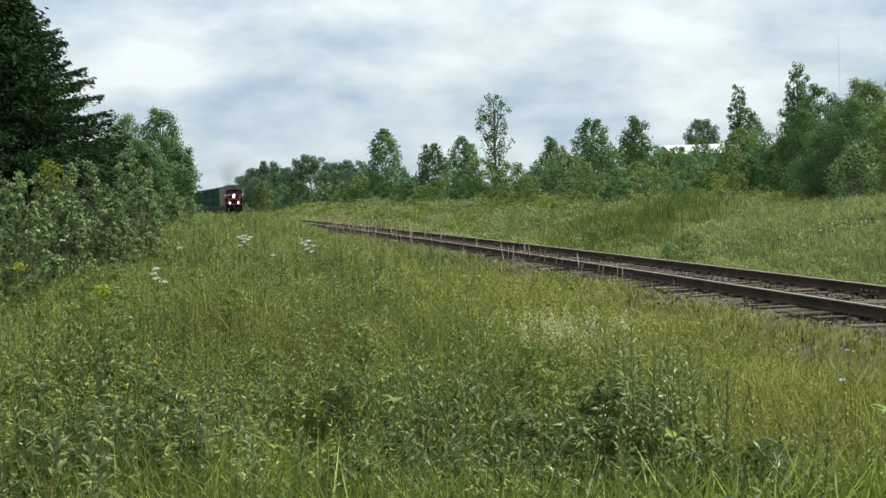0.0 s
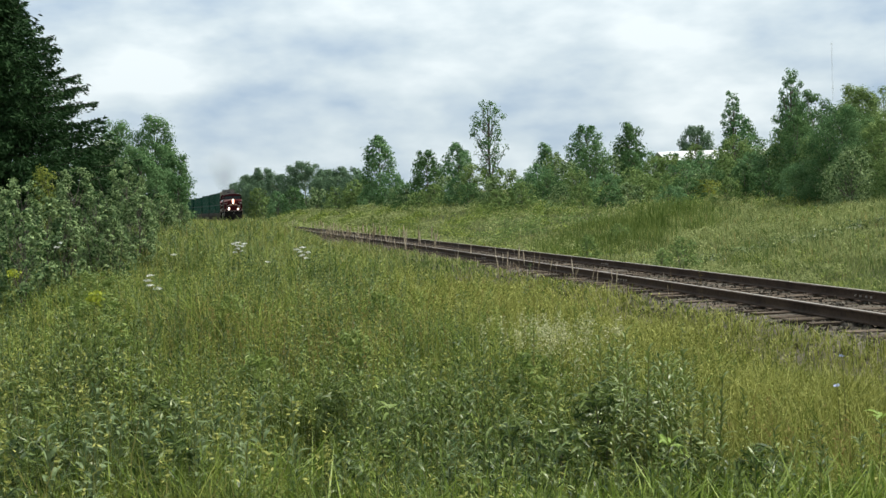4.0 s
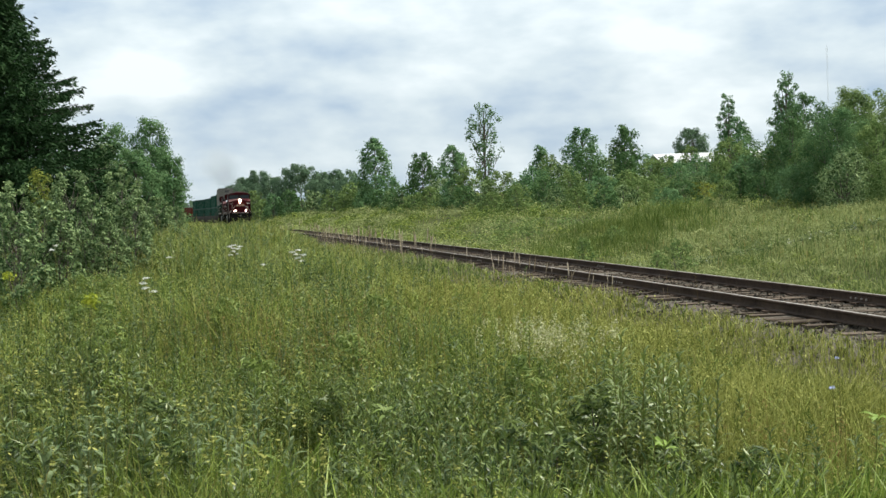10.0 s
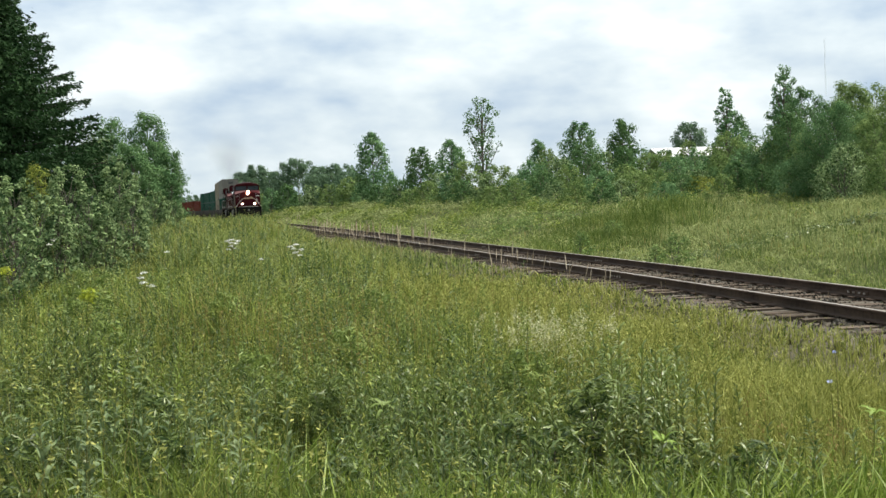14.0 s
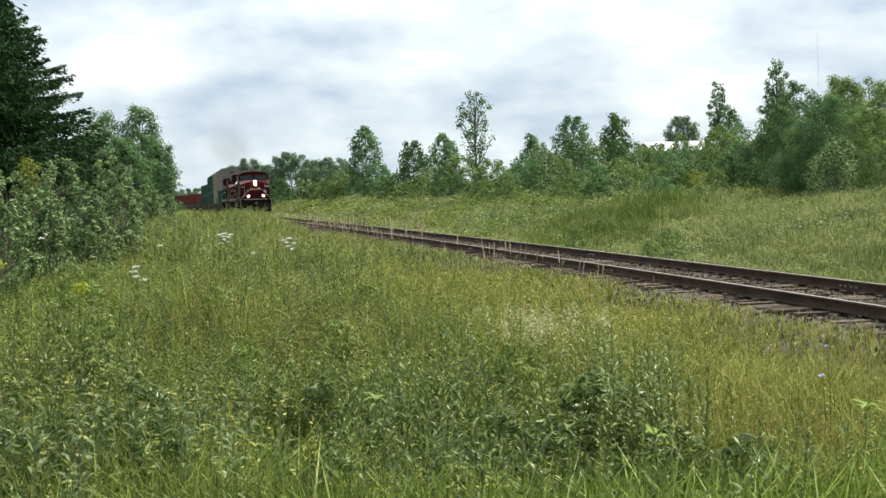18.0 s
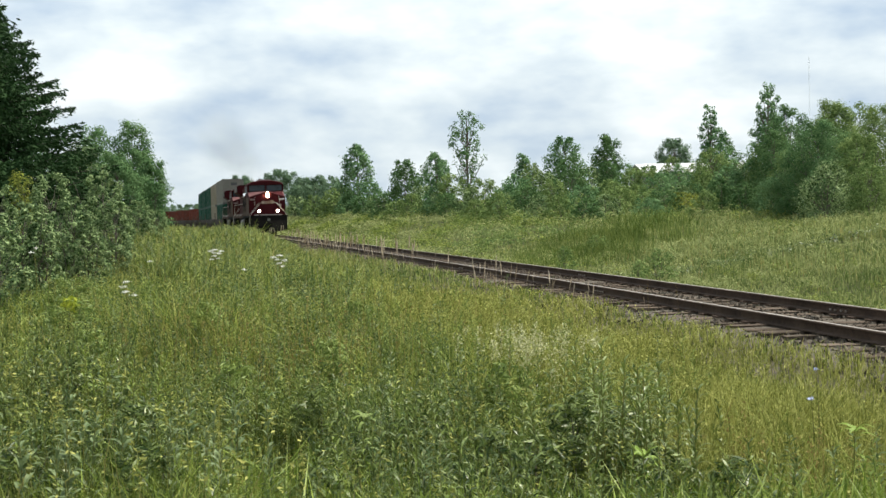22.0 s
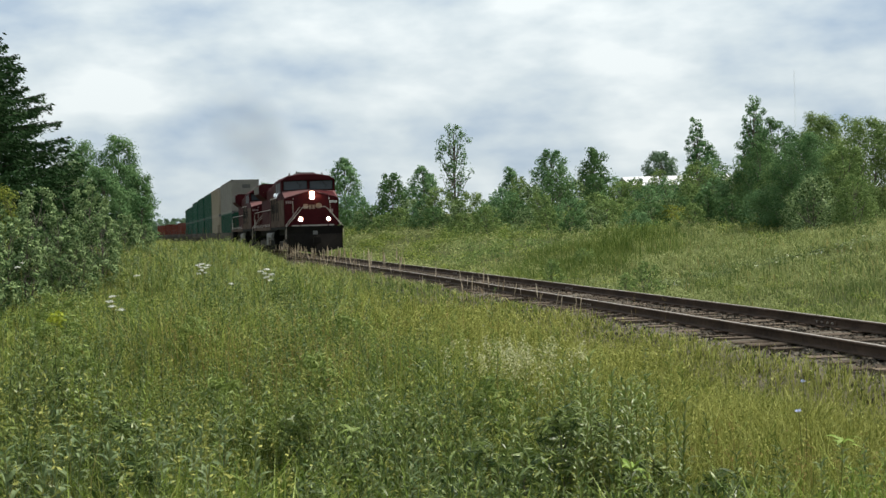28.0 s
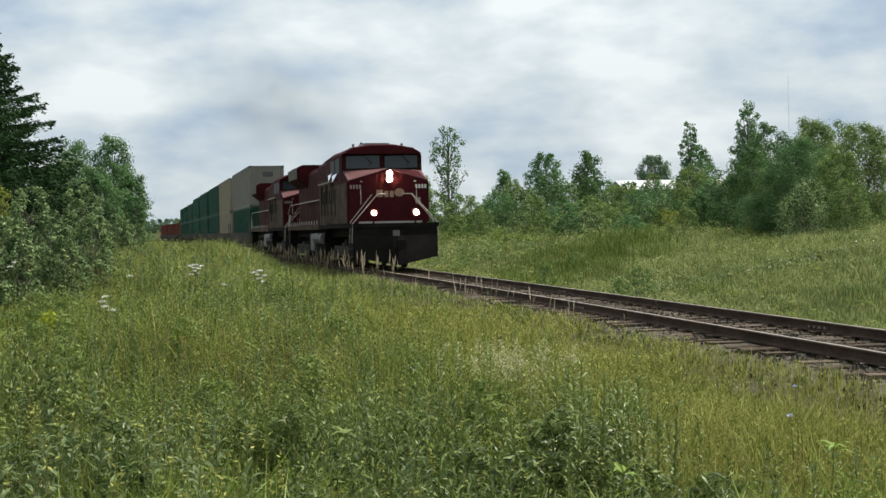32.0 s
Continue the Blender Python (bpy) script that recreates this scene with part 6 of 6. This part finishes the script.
    put("coupler", Shape().box(-0.13, 0.13, Y(22.0), Y(21.2), 0.74, 1.0), DARKSTEEL, loco)
    put("brake_plate", Shape().box(-0.12, 0.12, Y(0.05), Y(0.02), 1.15, 1.38), TANKGREY, loco, "pale plate on the pilot")
    for x in (0.45, 0.62, -0.5, -0.66):
        put("air_hose", Shape().path([(x, Y(0.02), 1.0), (x + 0.02, Y(-0.12), 0.75), (x, Y(-0.10), 0.45)], 0.022), BLACK, loco)
    # tank and reservoirs between the bogies
    put("fuel_tank", Shape().prism([(-1.35, 0.55), (-1.15, 0.28), (1.15, 0.28), (1.35, 0.55), (1.42, 1.1), (1.30, 1.47), (-1.30, 1.47), (-1.42, 1.1)], Y(13.6), Y(8.3)), BLACK, loco, "", 0.04)
    for k, b in enumerate((8.6, 9.7, 10.6)):
        put("air_reservoir", Shape().rod((1.32, Y(b + 0.95), 1.10), (1.32, Y(b + 0.05), 1.10), 0.24, 14), TANKGREY, loco, "grey air reservoir", 0.03)
    put("side_box", Shape().box(1.25, 1.47, Y(12.6), Y(11.3), 0.55, 1.3), TANKGREY, loco, "", 0.03)
    put("underframe", Shape().box(-1.1, 1.1, Y(21.3), Y(0.3), 1.15, 1.49), BLACK, loco)
    for y in (Y(4.55), Y(17.45)):
        bogie(loco, y, (2.05, 0.0, -2.05), 0.533, LOCO_WHEEL, True, 1.22)
    return loco


def container(length, z0, z1, mat, label, plate=False):
    """A ribbed steel freight container, its floor at z0."""
    box = tagged(new("container"), label, "container", "freight containers on the train")
    n = int(length / 0.30)
    ys = []
    for k in range(n):
        y = -length / 2 + 0.16 + (length - 0.32) * k / n
        step = (length - 0.32) / n
        ys += [(y, 0.0), (y + step * 0.40, 0.0), (y + step * 0.5, 0.035), (y + step * 0.9, 0.035)]
    ys.append((length / 2 - 0.16, 0.0))
    for sx in (-1, 1):
        P = np.array([[(sx * (1.215 - d), y, z) for y, d in ys] for z in (z0 + 0.16, z1 - 0.11)])
        part("side_wall", grid_mesh("side_wall", P, mat, False), None, box)
        put("top_rail", Shape().box(min(sx * 1.14, sx * 1.222), max(sx * 1.14, sx * 1.222), -length / 2, length / 2, z1 - 0.12, z1), mat, box)
        put("bottom_rail", Shape().box(min(sx * 1.12, sx * 1.222), max(sx * 1.12, sx * 1.222), -length / 2, length / 2, z0, z0 + 0.17), mat, box)
        for sy in (-1, 1):
            y = sy * (length / 2 - 0.08)
            post = put("corner_post", Shape().box(sx * 1.145 - 0.075, sx * 1.145 + 0.077, y - 0.08, y + 0.08, z0, z1), mat, box)
            for z in (z0, z1 - 0.12):
                put("corner_casting", Shape().box(sx * 1.140 - 0.09, sx * 1.140 + 0.087, y - 0.09, y + 0.09, z - 0.003, z + 0.125), CDARK, post)
    for sy in (-1, 1):
        m = 12
        xs = []
        for k in range(m):
            x = -1.07 + 2.14 * k / m
            xs += [(x, 0.0), (x + 0.075, 0.0), (x + 0.095, 0.035), (x + 0.16, 0.035)]
        xs.append((1.07, 0.0))
        P = np.array([[(x, sy * (length / 2 - 0.03 - (d if not plate else d * 0.35)), z) for x, d in xs] for z in (z0 + 0.12, z1 - 0.11)])
        end = part("end_wall", grid_mesh("end_wall", P, mat, False), None, box)
        put("end_rail", Shape().box(-1.1, 1.1, sy * (length / 2 - 0.05) - 0.05, sy * (length / 2 - 0.05) + 0.05, z1 - 0.14, z1 - 0.003), mat, end)
        if sy > 0 and plate:
            put("vent_plate", Shape().box(-0.45, 0.25, length / 2 - 0.05, length / 2 + 0.012, z1 - 0.75, z1 - 0.42), CDARK, end, "dark vent plate")
    put("roof", Shape().box(-1.14, 1.14, -length / 2 + 0.05, length / 2 - 0.05, z1 - 0.09, z1 - 0.012), mat, box)
    put("floor", Shape().box(-1.14, 1.14, -length / 2 + 0.05, length / 2 - 0.05, z0 + 0.02, z0 + 0.15), CDARK, box)
    return box


def well_car(length, turning):
    """A low well car for containers, its side sills beside the lower box."""
    car = tagged(new("well_car"), "grey-brown well car carrying containers", "rail car", "well cars of the train")
    h = length / 2
    for sx in (-1, 1):
        sill = put("side_sill", Shape().prism([(sx * 1.27, 0.42), (sx * 1.40, 0.42), (sx * 1.47, 0.95), (sx * 1.47, 1.42), (sx * 1.27, 1.42)], -h, h), CARGREY, car, "", 0.012)
        for k in range(9):
            y = -h + (k + 0.5) * length / 9
            put("rib", Shape().box(min(sx * 1.44, sx * 1.50), max(sx * 1.44, sx * 1.50), y - 0.05, y + 0.05, 0.50, 1.42), CARGREY, sill)
    put("well_floor", Shape().box(-1.27, 1.27, -h, h, 0.36, 0.48), CARGREY, car)
    for sy in (-1, 1):
        y0, y1 = sorted((sy * h, sy * (h + 1.75)))
        put("end_platform", Shape().box(-1.25, 1.25, y0, y1, 1.05, 1.22).box(-1.45, 1.45, sy * (h + 0.1) - 0.12, sy * (h + 0.1) + 0.12, 0.55, 1.40), CARGREY, car, "", 0.015)
        put("end_ladder", Shape().path([(1.40, sy * (h + 0.5), 0.5), (1.40, sy * (h + 0.5), 2.2), (1.40, sy * (h + 0.9), 2.2), (1.40, sy * (h + 0.9), 0.5)], 0.02)
            .rod((1.40, sy * (h + 0.5), 1.6), (1.40, sy * (h + 0.9), 1.6), 0.016).rod((1.40, sy * (h + 0.5), 1.9), (1.40, sy * (h + 0.9), 1.9), 0.016), CARGREY, car, "end ladder")
        bogie(car, sy * (h + 0.95), (0.85, -0.85), 0.42, CAR_WHEEL, turning, 1.05)
    return car


def head(t):
    return HEAD_U + SPEED * (32.0 - t) + EASE * (32.0 - t) ** 2 / 2


def ride(b, half, t):
    """Pose at t of a vehicle whose middle rolls b metres behind the head, on bogies half metres before and behind."""
    x0, y0, _ = on_line(head(t) + b - half)
    x1, y1, _ = on_line(head(t) + b + half)
    turn = math.degrees(math.atan2(x1 - x0, y1 - y0))
    return pose((x0 + x1) / 2, (y0 + y1) / 2, 0, 0, 0, 180 - turn)


def build_train():
    for lit, b in ((True, 10.55), (False, 32.85)):
        MOVES.append((locomotive(lit), b, 6.45))
    # front end of the boxes behind the head, length, and the boxes from below: bottom, top, paint, words, vent plate
    G, T, D, R = (CGREY, "pale grey ribbed steel freight container"), (CTAN, "sand coloured ribbed steel freight container"), (CGREEN, "dark green ribbed steel freight container"), (CRED, "rust red ribbed steel freight container")
    loads = [(47.59, 16.15, D, G, 6.10), (67.35, 13.72, T, T, 6.08), (82.3, 16.15, D, D, 6.06), (102.0, 16.15, D, D, 6.06), (121.8, 16.15, D, D, 6.02),
             (141.5, 16.15, D, D, 5.70), (161.2, 16.15, D, D, 5.70), (180.8, 8.0, D, D, 5.70)]
    loads += [(193.0 + 17.2 * k, 13.72, R, None, 3.95 + (0.12 if k % 2 else 0.0)) for k in range(7)]
    for k, (b, ln, low, high, top) in enumerate(loads):
        mid = b + ln / 2
        MOVES.append((well_car(ln + 0.5, k < 3), mid, ln / 2 + 1.2))
        split = 3.22 if high else top
        MOVES.append((container(ln, 0.49 if high else 1.25, split, low[0], low[1] + (" in the well" if high else " standing alone in its car")), mid, ln / 2 + 1.2))
        if high:
            MOVES.append((container(ln, split + 0.012, top, high[0], high[1] + " stacked on another", k == 0), mid, ln / 2 + 1.2))


build_train()


def smoke_material():
    """Thin grey exhaust: mostly clear, fading towards the rim of each drift."""
    m = bpy.data.materials.new("thin exhaust smoke")
    m.use_nodes = True
    t = m.node_tree
    n = t.nodes.new
    b = t.nodes["Principled BSDF"]
    b.inputs["Base Color"].default_value, b.inputs["Roughness"].default_value = (0.28, 0.28, 0.29, 1), 1.0
    b.inputs["Specular IOR Level"].default_value = 0.0
    co, ball, tex = n("ShaderNodeTexCoord"), n("ShaderNodeTexGradient"), n("ShaderNodeTexNoise")
    ball.gradient_type = "SPHERICAL"
    tex.inputs["Scale"].default_value, tex.inputs["Detail"].default_value = 2.2, 4.0
    ease, mul, thin = n("ShaderNodeMapRange"), n("ShaderNodeMath"), n("ShaderNodeMath")
    ease.interpolation_type = "SMOOTHSTEP"
    ease.inputs[2].default_value = 0.8
    mul.operation = thin.operation = "MULTIPLY"
    thin.inputs[1].default_value = 0.15
    link_chain(t, (co.outputs["Object"], ball.inputs[0]), (co.outputs["Object"], tex.inputs["Vector"]), (ball.outputs["Fac"], ease.inputs[0]),
               (ease.outputs[0], mul.inputs[0]), (tex.outputs[0], mul.inputs[1]), (mul.outputs[0], thin.inputs[0]), (thin.outputs[0], b.inputs["Alpha"]))
    return m


SMOKE = smoke_material()


def build_smoke():
    """Drifts of thin exhaust that hang over the locomotives and travel with them: cupped, uneven sheets of one unit, scaled."""
    rng = np.random.default_rng(8)
    for k in range(5):
        a, r = np.meshgrid(np.linspace(0, 2 * math.pi, 33), np.linspace(0, 1, 9))
        P = np.stack([r * np.cos(a), 0.25 * r ** 2 + 0.08 * np.sin(3 * a + k) * r * np.sin(2 * r), r * np.sin(a)], -1)
        ob = tagged(new("exhaust_smoke", grid_mesh("exhaust_smoke", P, SMOKE)), "thin grey drift of diesel exhaust over the train", "smoke", "drifts of exhaust")
        w = 1.9 + 0.55 * k
        ob.scale = (w, w, w * 1.15)
        SMOKES.append((ob, 14.0 + 7.0 * k + rng.uniform(-1, 1), 5.9 + 1.15 * k, rng.uniform(-0.5, 0.5) + 0.35 * k))


SMOKES = []
build_smoke()


def smoke_pose(b, z, side, t):
    x, y, p = on_line(head(t) + b, side + 0.4 * math.sin(0.5 * t + b))
    return pose(float(x), float(y), z + 0.25 * math.sin(0.8 * t + b), 0, 0, 5)


def motions():
    for ob, b, half in MOVES:
        walk(ob, [(t, ride(b, half, t)) for t in range(0, 33, 2)])
    for ob, b, z, side in SMOKES:
        walk(ob, [(t, smoke_pose(b, z, side, t)) for t in range(0, 33, 2)])
    # wheels roll without slipping, forwards
    for ob, y, r in WHEELS:
        step = (3 if r > 0.5 else 2) / 30
        n = round(32.0 / step)
        walk(ob, [(k * step, pose(0, y, r, -math.degrees((head(0.0) - head(k * step)) / r))) for k in range(n + 1)])


motions()
